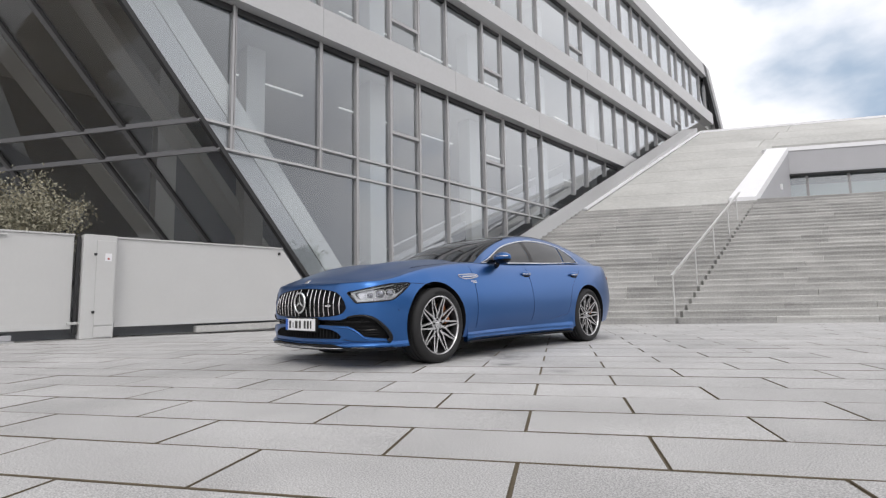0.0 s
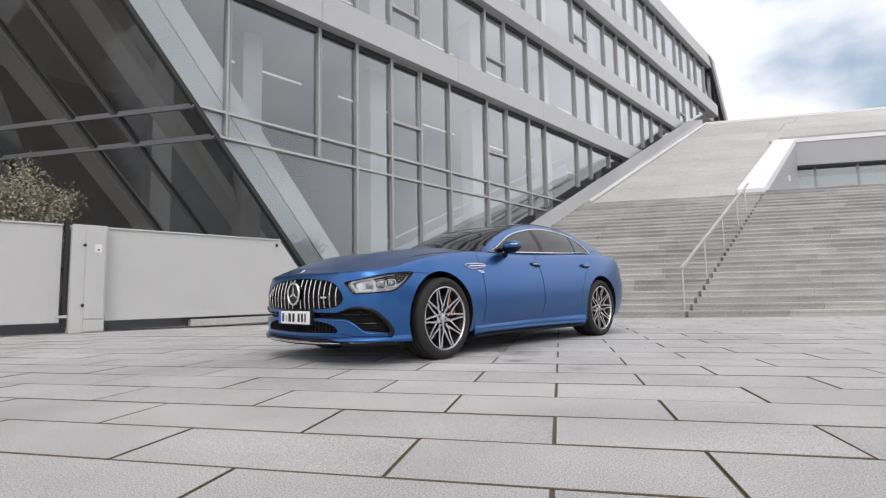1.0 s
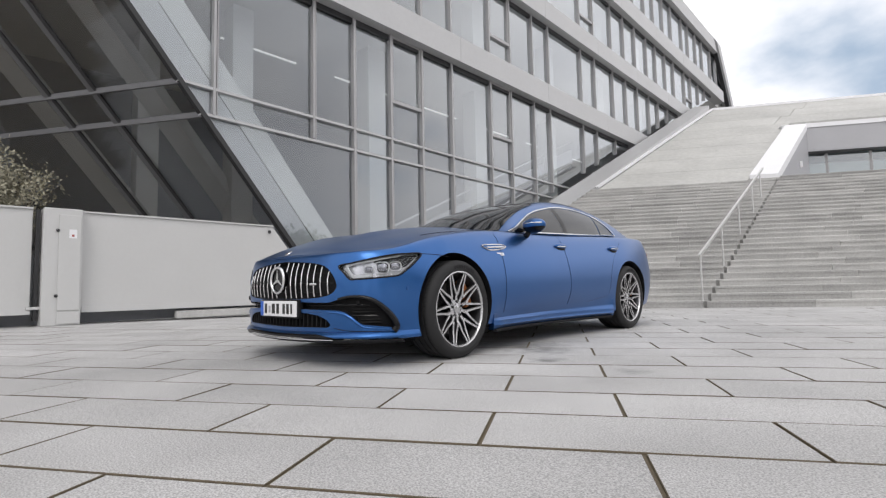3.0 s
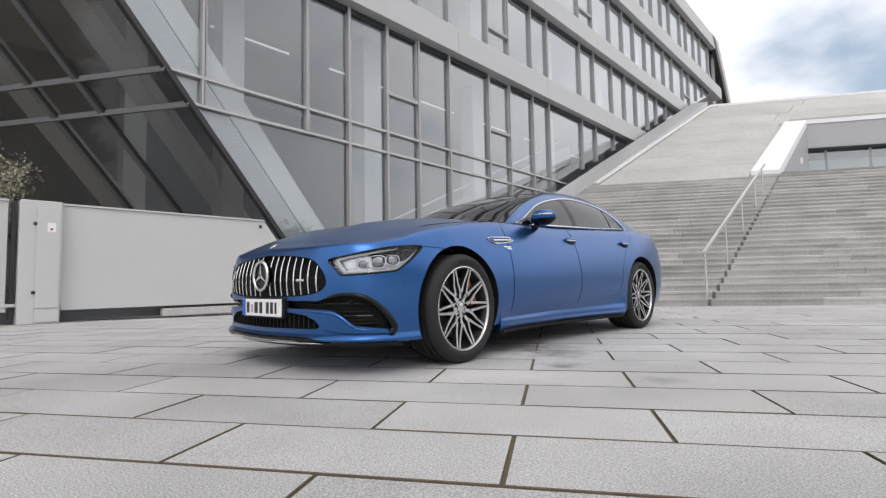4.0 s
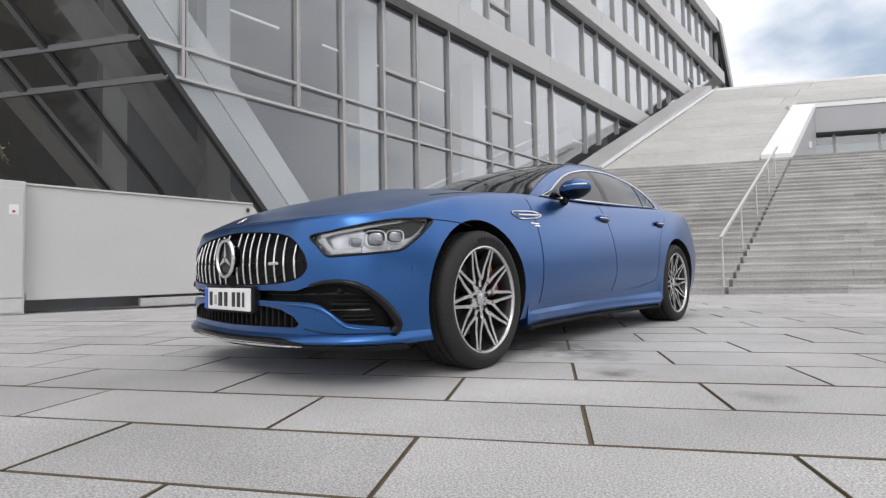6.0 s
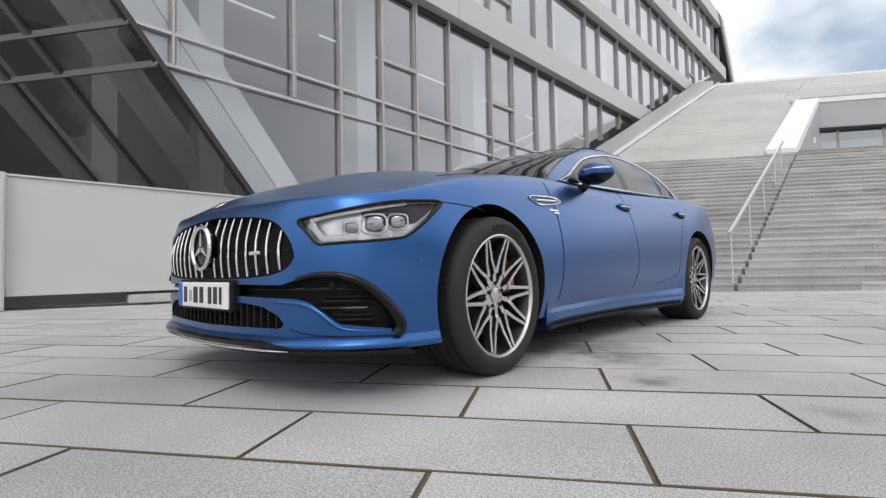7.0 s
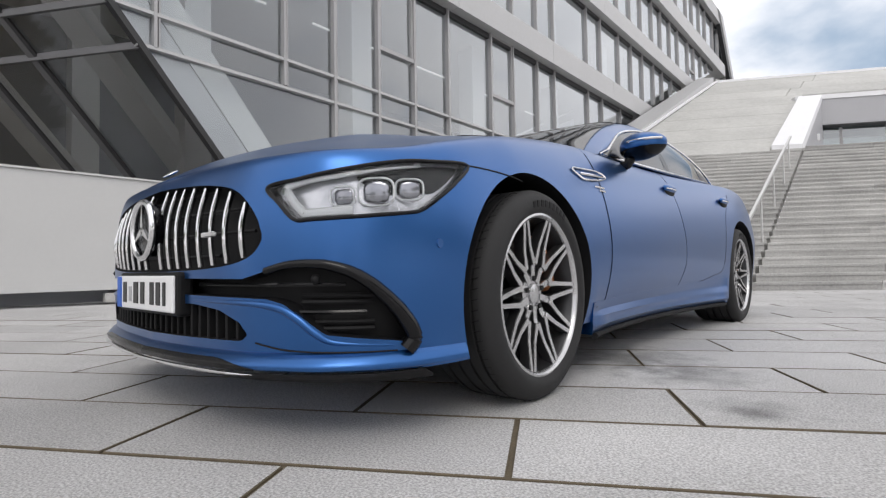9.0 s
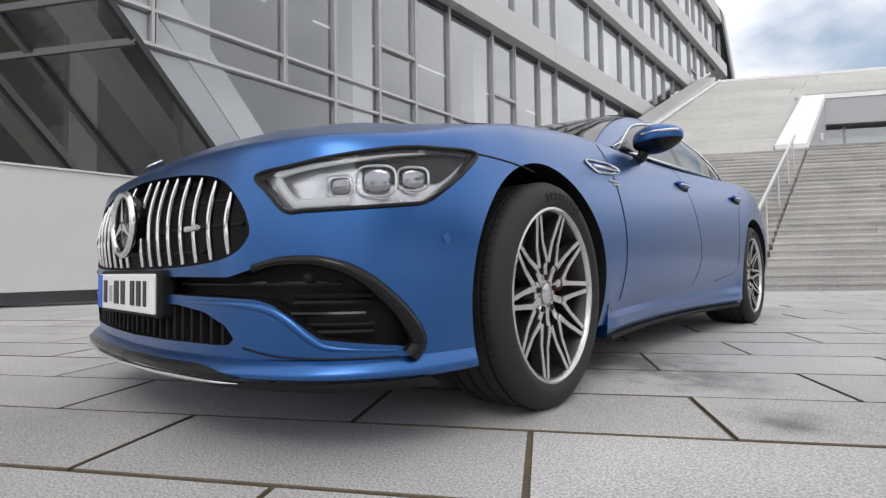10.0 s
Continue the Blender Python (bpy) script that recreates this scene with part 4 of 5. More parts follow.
def pair(name, bm, material, parent, label="", smooth=True):
    """A part and its mirror image on the other side of the car."""
    c = mirrored(bm)
    return part(name, bm, material, parent, label, smooth), part(name, c, material, parent, label, smooth)


# doors, proud of the shell by a hair, with dark shut lines
def side_pt(y, z, off=0.0):
    return wrap(l_at_y(y), z=z, off=off)


_ly = curve([(float(plan(l)[1]), l) for l in np.linspace(l_at_y(-0.45), l_at_y(3.6), 60)])


def flank(y, z, off=0.0):
    return wrap(_ly(y), z=z, off=off)


door_bot = curve([(0.5, 0.285), (1.0, 0.30), (1.6, 0.325), (2.2, 0.37), (2.42, 0.43), (2.5, 0.52)])
back_edge = curve([(0.3, 2.30), (0.45, 2.42), (0.6, 2.47), (0.8, 2.60), (1.0, 2.86)])
for ya, yb, tag in ((0.575, 1.62, "front"), (1.63, 2.40, "rear")):
    door = surf(lambda a, b, off: flank(a, b, 0.0018 + off), ya, yb, door_bot, lambda y: z_top(y) - 0.012, 34, 22, 0.012)
    d = pair("door", door, M_PAINT, car)
    hy = 1.575 if tag == "front" else 2.64
    for s, dd in zip((1, -1), d):
        hz = 0.895 if tag == "front" else 0.910
        p, q = flank(hy, hz, 0.012), flank(hy, hz - 0.02, 0.0)
        hb = bmesh.new()
        bmesh.ops.create_uvsphere(hb, u_segments=20, v_segments=10, radius=1, matrix=Matrix.Translation((p.x * s, p.y, p.z)) @ Matrix.Diagonal((0.022, 0.105, 0.026, 1)))
        part("handle", hb, M_PAINT, dd, "blue door handle", True)
        hb = bmesh.new()
        bmesh.ops.create_uvsphere(hb, u_segments=20, v_segments=10, radius=1, matrix=Matrix.Translation((q.x * s, q.y, q.z)) @ Matrix.Diagonal((0.016, 0.085, 0.034, 1)))
        part("handle_recess", hb, M_BLACKM, dd, "", True)
        part("handle_strip", sweep([(p.x * s + s * 0.0225 * math.sqrt(max(0, 1 - t * t)), p.y + t * 0.095, p.z - 0.006) for t in np.linspace(-0.9, 0.9, 12)], 0.004, 6), M_CHROME, dd, "chrome strip on the handle", True)
seams = [[flank(0.572, z, 0.001) for z in np.linspace(0.29, 0.955, 24)],
         [flank(1.625, z, 0.001) for z in np.linspace(0.33, 1.0, 24)],
         [flank(y, door_bot(y) - 0.004, 0.001) for y in np.linspace(0.45, 2.42, 40)],
         [flank(back_edge(z), z, 0.0005) for z in np.linspace(0.44, 0.98, 24)]]
for s in seams:
    pair("shut_line", sweep(s, 0.0012, 6), M_BLACKM, car)

# hood shut line from the lamp over the fender to the screen corner
l_c = l_at_y(0.57)
hood_line = [flank(y, 0.757 - 0.02 * ((y + 0.37) / 0.27) ** 3, 0.001) for y in np.linspace(-0.37, -0.10, 12)]
pair("shut_line", sweep(hood_line, 0.0022, 6), M_BLACKM, car)
hl2 = [lid(l_at_y(y), t, 0.001) for y, t in zip(np.linspace(-0.2, 0.62, 24), list(np.linspace(0.10, 0.02, 20)) + [0.04, 0.1, 0.2, 0.34])]
pair("shut_line", sweep(hl2, 0.0018, 6), M_BLACKM, car)

# side skirts
def skirt(y, k, off=0.0):
    f = (y - 0.42) / 2.06
    zs = (0.300 + 0.05 * f, 0.262 + 0.03 * f, 0.243, 0.205, 0.170)
    xs = (0.0, 0.004, 0.030 + 0.008 * f, 0.036 + 0.012 * f, 0.0)
    i = min(int(k), 3)
    z, x = mix(zs[i], zs[i + 1], k - i), mix(xs[i], xs[i + 1], k - i)
    fade = min(1, (y - 0.40) / 0.12, (2.52 - y) / 0.05)
    return flank(y, max(z, 0.23), 0.002) + Vector((x * max(fade, 0.1) + off, 0, min(0, z - 0.23)))


pair("side_skirt", surf(skirt, 0.42, 2.50, 0.0, 4.0, 40, 17, 0.05), M_PAINT, car)
pair("skirt_edge", sweep([skirt(y, 3.85) + Vector((0.002, 0, -0.012)) for y in np.linspace(0.44, 2.48, 30)], 0.014, 8), M_BLACKM, car)

# fender vents
for s in (1, -1):
    ring = [flank(y, z, 0.005) for y, z in smooth_loop([(0.335, 0.848), (0.50, 0.862), (0.61, 0.862), (0.650, 0.846), (0.57, 0.824), (0.43, 0.812), (0.375, 0.823)], 42)]
    ring = [Vector((p.x * s, p.y, p.z)) for p in ring]
    vent = part("fender_vent", sweep(ring, 0.0048, 8, True), M_CHROME, car, "chrome framed fender vent", True)
    fill = bmesh.new()
    bmesh.ops.triangle_fill(fill, use_beauty=True, edges=[fill.edges.new(e) for e in (lambda v: list(zip(v, v[1:] + v[:1])))([fill.verts.new(p - Vector((0.005 * s, 0, 0))) for p in ring])])
    part("vent_mesh", fill, M_BLACKM, vent)
    part("vent_blade", sweep([Vector((flank(y, 0.838, 0.007).x * s, y, 0.833 + 0.05 * (y - 0.37))) for y in np.linspace(0.39, 0.61, 10)], 0.006, 6), M_CHROME, vent, "", True)
    for k, (w, z) in enumerate(((0.09, 0.790), (0.055, 0.776))):
        p = flank(0.55 + 0.02 * k, z, 0.004)
        part("lettering", box(0.003, w, 0.008, (p.x * s, p.y, z)), M_CHROME, vent, "small chrome lettering")

# greenhouse
g_belt = curve([(0.5, 0.985), (0.9, 0.998), (1.6, 1.015), (2.4, 1.045), (2.9, 1.075), (3.6, 1.06), (4.1, 1.05)])
g_roof = curve([(0.80, 1.0), (0.95, 1.072), (1.15, 1.172), (1.4, 1.285), (1.65, 1.368), (1.9, 1.418), (2.15, 1.437), (2.5, 1.43), (2.9, 1.388), (3.3, 1.305), (3.7, 1.185), (4.03, 1.075)])
g_wb = curve([(0.8, 0.775), (1.2, 0.782), (2.0, 0.785), (2.5, 0.775), (2.9, 0.745), (3.4, 0.69), (4.05, 0.60)])
g_wr = curve([(0.8, 0.765), (1.0, 0.715), (1.3, 0.655), (1.7, 0.60), (2.2, 0.575), (2.8, 0.56), (3.4, 0.54), (4.05, 0.50)])
g_bow = curve([(0.8, -0.30), (1.3, -0.24), (1.9, -0.10), (2.4, 0.0), (3.2, 0.06), (4.05, 0.10)])


def green(y, s, off=0.0):
    """Cabin surface: y along, s from belt (0) over the roof edge (0.45) to the middle (1)."""
    wb, wr, zb, zr = g_wb(y), g_wr(y), g_belt(y), max(g_roof(y), g_belt(y) + 0.004)
    h = zr - zb
    zc = zb + h * 0.86 - 0.01 * min(1, h / 0.2)
    pts = [(0.0, wb, zb), (0.2, mix(wb, wr, 0.42) + 0.018 * min(1, h / 0.3), mix(zb, zc, 0.5)), (0.42, wr + 0.012, zc), (0.52, wr - 0.055, zb + h * 0.945),
           (0.75, wr * 0.5, zb + h * 0.99), (1.0, 0.0, zr)]
    c = curve(pts)
    x, z = c(s)
    e = c(min(s + 0.01, 1.0)) - c(max(s - 0.01, 0))
    nx, nz = (e[1], -e[0]) / (np.hypot(*e) or 1)
    if nz < 0 and s > 0.5:
        nx, nz = -nx, -nz
    return Vector((max(x + nx * off, 0), y + g_bow(y) * (1 - (x / wb) ** 2), z + nz * off))


shell = bmesh.new()
for mir in (False, True):
    g = [[green(y, s) for s in np.concatenate([np.linspace(0, 0.36, 8), np.linspace(0.38, 0.6, 12), np.linspace(0.65, 1, 8)])] for y in np.linspace(0.8, 4.05, 70)]
    grid_faces(shell, [[Vector((-p.x if mir else p.x, p.y, p.z)) for p in r] for r in g], mir)
bmesh.ops.remove_doubles(shell, verts=shell.verts, dist=0.0005)
part("cabin", shell, M_PAINT, car, "blue roof rails and pillars", True)

win_top = curve([(0.84, 0.02), (0.89, 0.125), (0.96, 0.215), (1.06, 0.288), (1.2, 0.332), (1.7, 0.36), (2.2, 0.36), (2.5, 0.335), (2.75, 0.27), (2.95, 0.14), (3.06, 0.03)])
for ya, yb in ((0.90, 1.80), (1.88, 2.62), (2.65, 3.04)):
    pair("side_window", surf(lambda a, b, off: green(a + 0.0, b, 0.005 + off), ya, yb, 0.025, lambda y: max(win_top(y), 0.03), 26, 10), M_CARGLASS, car, "dark tinted side window")
pair("pillar_trim", surf(lambda a, b, off: green(a, b, 0.006 + off), 1.80, 1.88, 0.02, lambda y: win_top(y), 3, 10), M_BLACK, car, "gloss black door pillar")
top_line = [green(y, max(win_top(y), 0.0) + 0.012, 0.009) for y in np.concatenate([np.linspace(0.845, 1.1, 12), np.linspace(1.15, 3.06, 44)])]
bot_line = [green(y, 0.012, 0.009) for y in np.linspace(0.845, 3.06, 40)]
pair("window_trim", sweep(top_line + bot_line[::-1], 0.0068, 8, True), M_CHROME, car, "chrome window surround")


def over(y0, y1, s0, material, name, label):
    b = bmesh.new()
    g = []
    for y in np.linspace(y0, y1, 30):
        lo = s0(y) if callable(s0) else s0
        half = [green(y, s, 0.005) for s in np.linspace(lo, 1.0, 14)]
        g.append(half + [Vector((-p.x, p.y, p.z)) for p in half[-2::-1]])
    grid_faces(b, g)
    return part(name, b, material, car, label, True)


over(0.82, 1.62, lambda y: 0.50 + 0.0 * y, M_CARGLASS, "windscreen", "dark raked windscreen")
over(1.635, 2.75, 0.535, M_CARGLASS, "glass_roof", "black panoramic glass roof")
over(2.85, 3.85, 0.56, M_CARGLASS, "rear_window", "dark sloping rear window")
part("roof_seam", sweep([Vector((p.x * k, p.y, p.z)) for k, p in [(1, green(1.63, s, 0.003)) for s in np.linspace(0.52, 1, 14)]] + [Vector((-p.x, p.y, p.z)) for p in [green(1.63, s, 0.003) for s in np.linspace(1, 0.52, 14)][1:]], 0.006, 6), M_BLACK, car)

# mirrors
for s in (1, -1):
    mb = bmesh.new()
    bmesh.ops.create_uvsphere(mb, u_segments=32, v_segments=20, radius=1)
    for v in mb.verts:
        x, y, z = v.co
        y = y * (0.62 if y > 0 else 1.0)
        v.co = (x * 0.125, y * 0.095, z * 0.066 * (1 - 0.12 * x) - (0.006 if z < 0 else 0))
    where = pose(s * 0.915, 1.07, 1.062, 0, 0, -12 * s)
    bmesh.ops.transform(mb, matrix=where, verts=mb.verts)
    mirror = part("door_mirror", mb, M_PAINT, car, "blue door mirror with dark underside", True)
    lowr = bmesh.new()
    bmesh.ops.create_uvsphere(lowr, u_segments=28, v_segments=14, radius=1)
    bmesh.ops.delete(lowr, geom=[v for v in lowr.verts if v.co.z > -0.18], context="VERTS")
    for v in lowr.verts:
        x, y, z = v.co
        y = y * (0.62 if y > 0 else 1.0)
        v.co = (x * 0.1265, y * 0.0965, z * 0.0685 * (1 - 0.12 * x) - 0.007)
    bmesh.ops.transform(lowr, matrix=where, verts=lowr.verts)
    part("mirror_base", lowr, M_BLACK, mirror, "", True)
    part("mirror_strip", sweep([where @ Vector((x, -0.097 * math.sqrt(max(0.0, 1 - (x / 0.13) ** 2)) , 0.010)) for x in np.linspace(-0.03, 0.122, 14)], 0.0065, 6), M_CHROME, mirror, "silver indicator strip", True)
    foot = [Vector((s * 0.80, 1.06, 0.965)), Vector((s * 0.835, 1.055, 0.972)), Vector((s * 0.85, 1.055, 0.995)), Vector((s * 0.862, 1.06, 1.03))]
    part("mirror_foot", sweep(foot, 0.026, 12, flat=0.8), M_BLACK, mirror, "", True)
    tri = [green(0.93, 0.03, 0.012), green(1.10, 0.03, 0.012), green(1.09, 0.24, 0.012)]
    part("quarter_trim", prism([Vector((p.x * s, p.y, p.z)) for p in tri], (s * 0.006, 0, 0)), M_BLACK, mirror)

# grille bars, badge, plate
grille = empty("radiator_grille", label="black grille with vertical chrome bars")
grille.parent = car


def grille_span(x):
    hi = np.interp(abs(x), [p[0] for p in G_HALF[:6]], [p[1] for p in G_HALF[:6]])
    lo = np.interp(abs(x), [p[0] for p in G_HALF[:4:-1]], [p[1] for p in G_HALF[:4:-1]])
    return lo + 0.008, hi - 0.008


for k in range(-8, 9):
    x = 0.069 * k
    if abs(x) < 0.02:
        continue
    lo, hi = grille_span(x)
    l = l_near(abs(x), nose_y(x))
    pts = []
    for z in np.linspace(lo, hi, 14):
        p = wrap(l, z=z, off=-0.012 + 0.012 * math.sin((z - lo) / (hi - lo) * math.pi))
        pts.append(Vector((math.copysign(p.x, x), p.y, p.z)))
    part("grille_bar", sweep(pts, 0.0085, 8, flat=0.75), M_CHROME, grille, "", True)
for z in (0.50, 0.565, 0.63, 0.69):
    pts = []
    for x in np.linspace(-0.57, 0.57, 30):
        if abs(x) / 0.62 < (1 - (abs(z - 0.59) / 0.16) ** 2):
            p = wrap(l_near(abs(x), nose_y(x)), z=z, off=-0.035)
            pts.append(Vector((math.copysign(p.x, x), p.y, p.z)))
    part("cross_slat", sweep(pts, 0.006, 6), M_BLACKM, grille)
ring = [(0.093 * math.cos(a), -0.948, 0.597 + 0.093 * math.sin(a)) for a in np.linspace(0, 2 * math.pi, 40, endpoint=False)]
badge = part("round_badge", sweep(ring, 0.011, 10, True), M_CHROME, grille, "round chrome ring badge", True)
bm = bmesh.new()
bmesh.ops.create_cone(bm, cap_ends=True, segments=40, radius1=0.088, radius2=0.088, depth=0.03, matrix=Matrix.Translation((0, -0.926, 0.597)) @ Matrix.Rotation(radians(90), 4, "X"))
part("badge_disc", bm, M_BLACK, badge)
for a in (90, 210, 330):
    c, s_ = math.cos(radians(a)), math.sin(radians(a))
    part("badge_spoke", prism([(-0.013 * s_, -0.943, 0.597 + 0.013 * c), (0.013 * s_, -0.943, 0.597 - 0.013 * c), (0.088 * c, -0.943, 0.597 + 0.088 * s_)], (0, -0.010, 0)), M_CHROME, badge)
part("name_bar", box(0.085, 0.012, 0.015, (0.415, wrap(l_near(0.415, nose_y(0.415)), z=0.56, off=0.006).y, 0.56), 0.003), M_CHROME, grille, "small chrome name bar")
p = lid(0.02, 1.0)
bm = bmesh.new()
bmesh.ops.create_uvsphere(bm, u_segments=24, v_segments=12, radius=1, matrix=Matrix.Translation((0, -0.862, 0.797)) @ Matrix.Rotation(radians(32), 4, "X") @ Matrix.Diagonal((0.030, 0.030, 0.007, 1)))
part("hood_emblem", bm, M_CHROME, car, "small round chrome hood emblem", True)

PX, PZ = 0.0, 0.389
holder = part("plate_holder", box(0.545, 0.05, 0.135, (PX, -0.915, PZ), 0.012, 2), M_BLACKM, car)
bm = box(0.52, 0.012, 0.112, (PX, -0.943, PZ), 0.005, 2)
plate = part("number_plate", bm, M_PLATE, holder, "white number plate with blue end strip")
part("blue_strip", box(0.042, 0.004, 0.108, (PX - 0.236, -0.950, PZ), 0.001), M_PLATE_BLUE, plate)
for x, w in ((-0.175, 0.034), (-0.06, 0.044), (0.005, 0.036), (0.092, 0.034), (0.147, 0.034), (0.198, 0.022)):
    part("dark_bar", box(w, 0.003, 0.072, (PX + x, -0.9505, PZ), 0.001), M_INK, plate)
part("seal", box(0.028, 0.003, 0.05, (PX - 0.118, -0.950, PZ - 0.005), 0.001), M_GREYPANEL, plate)

# intakes: gloss black arch, blades, sensor; lower grille bars
for s in (1, -1):
    arch_pts = [(0.635, -0.853, 0.462), (0.70, -0.83, 0.477), (0.76, -0.79, 0.479), (0.80, -0.76, 0.472), (0.835, -0.72, 0.453), (0.868, -0.68, 0.418), (0.893, -0.635, 0.368), (0.904, -0.60, 0.320), (0.905, -0.582, 0.282), (0.893, -0.60, 0.252)]
    cv = curve([(k, *p) for k, p in enumerate(arch_pts)])
    pts = []
    for k in np.linspace(0, 9, 44):
        x, y, z = cv(k)
        p = wrap(l_near(x, y), z=z - 0.008, off=0.001)
        pts.append(Vector((p.x * s, p.y, p.z)))
    arch = part("intake_arch", sweep(pts, lambda t: 0.010 + 0.013 * min(1, t * 1.3) ** 1.3, 10), M_BLACK, car, "gloss black intake arch", True)
    for z, x1, off in ((0.418, 0.80, -0.02), (0.345, 0.84, -0.03)):
        pts = []
        for x in np.linspace(0.62 if z < 0.4 else 0.33, x1, 24):
            p = wrap(l_near(x, nose_y(x) if x < 0.6 else -0.95 + 0.45 * x ** 3), z=z, off=off)
            pts.append(Vector((p.x * s, p.y, p.z)))
        part("intake_blade", sweep(pts, 0.006, 6), M_BLACK, arch)
    for z in (0.30, 0.318, 0.37, 0.388):
        pts = []
        for x in np.linspace(0.70, 0.855, 10):
            p = wrap(l_near(x, -0.95 + 0.45 * x ** 3), z=z, off=-0.045)
            pts.append(Vector((p.x * s, p.y, p.z)))
        part("intake_blade", sweep(pts, 0.007, 6), M_BLACKM, arch)
    p = wrap(l_near(0.765, -0.795), z=0.432, off=-0.012)
    bm = bmesh.new()
    bmesh.ops.create_uvsphere(bm, u_segments=16, v_segments=10, radius=0.013, matrix=Matrix.Translation((p.x * s, p.y, p.z)))
    part("parking_sensor", bm, M_BLACKM, car, "", True)
    p = wrap(l_at_y(-0.507), z=0.522, off=0.0005)
    bm = bmesh.new()
    bmesh.ops.create_cone(bm, cap_ends=True, segments=24, radius1=0.013, radius2=0.012, depth=0.004, matrix=Matrix.Translation((p.x * s, p.y, p.z)) @ Matrix.Rotation(radians(90), 4, "Y"))
    part("parking_sensor", bm, M_PAINT, car)
low_g = empty("lower_grille", label="black lower grille")
low_g.parent = car
for k in range(-11, 12):
    x = 0.047 * k
    p = wrap(l_near(abs(x), nose_y(x)), z=0.30, off=-0.035)
    part("grille_fin", box(0.011, 0.05, 0.098, (x, p.y, 0.31), 0.003), M_BLACKM, low_g)

# bumper blades: raised edge under the intake and the fold below it
for s in (1, -1):
    blade = curve([(k, *p) for k, p in enumerate([(0.33, -0.913, 0.376), (0.551, -0.881, 0.374), (0.66, -0.845, 0.364), (0.715, -0.818, 0.338), (0.765, -0.783, 0.292), (0.80, -0.75, 0.272), (0.885, -0.635, 0.262)])])
    pts = []
    for t in np.linspace(0, 6, 40):
        x, y, z = blade(t)
        p = wrap(l_near(x, y), z=z - 0.004, off=-0.005)
        pts.append(Vector((p.x * s, p.y, p.z)))
    part("bumper_blade", sweep(pts, lambda t: 0.006 + 0.006 * math.sin(math.pi * min(1, t * 1.1)) , 10), M_PAINT, car, "", True)
    # thin black tube paints the shade in the fold's crease
    fold = curve([(k, *p) for k, p in enumerate([(0.60, -0.868, 0.262), (0.648, -0.842, 0.252), (0.694, -0.821, 0.246), (0.775, -0.769, 0.242), (0.887, -0.624, 0.240)])])
    pts = []
    for t in np.linspace(0, 4, 24):
        x, y, z = fold(t)
        p = wrap(l_near(x, y), z=z + 0.003, off=0.001)
        pts.append(Vector((p.x * s, p.y, p.z)))
    part("shut_line", sweep(pts, 0.0025, 6), M_BLACKM, car)

# front lip


def lip_pt(l, k, off=0.0):
    prof = ((0.0, 0.243), (0.016, 0.232), (0.030, 0.214), (0.028, 0.200), (-0.03, 0.196))
    i = min(int(k), 3)
    d, z = (mix(a, b, k - i) for a, b in zip(prof[i], prof[i + 1]))
    f = 1 - 0.6 * max(0, (l - 0.8) / 0.5)
    p = wrap(l, z=0.235, off=d * f + 0.002 + off)
    return Vector((p.x, p.y, z - 0.012 * (1 - min(1, l / 0.7)) ))


pair("front_lip", surf(lip_pt, 0.0, l_at_y(-0.415), 0.0, 4.0, 50, 14, 0.02), M_PAINT, car)
pair("splitter", surf(lambda l, k, off: lip_pt(l, 3.2) + Vector((0, 0.03 * k, -0.008 - 0.016 * k + off)), 0.0, l_at_y(-0.56), 0.0, 1.0, 40, 3, 0.008), M_BLACKM, car, "black underside splitter")
pair("lip_band", surf(lambda l, k, off: lip_pt(l, k, 0.003 + off), 0.0, 0.62, lambda l: 1.3 + 1.4 * max(0, (l - 0.46) / 0.16) ** 1.5, 2.95, 40, 12, 0.004), M_BLACK, car, "gloss black band on the lip")
ch = [lip_pt(l, 2.9) + Vector((0, -0.004, -0.011)) for l in np.linspace(0, 0.62, 28)]
part("chrome_lip", sweep([Vector((-p.x, p.y, p.z)) for p in ch[:0:-1]] + ch, lambda t: 0.001 + 0.0055 * (1 - abs(2 * t - 1) ** 5), 8), M_CHROME, car, "chrome strip along the lip", True)

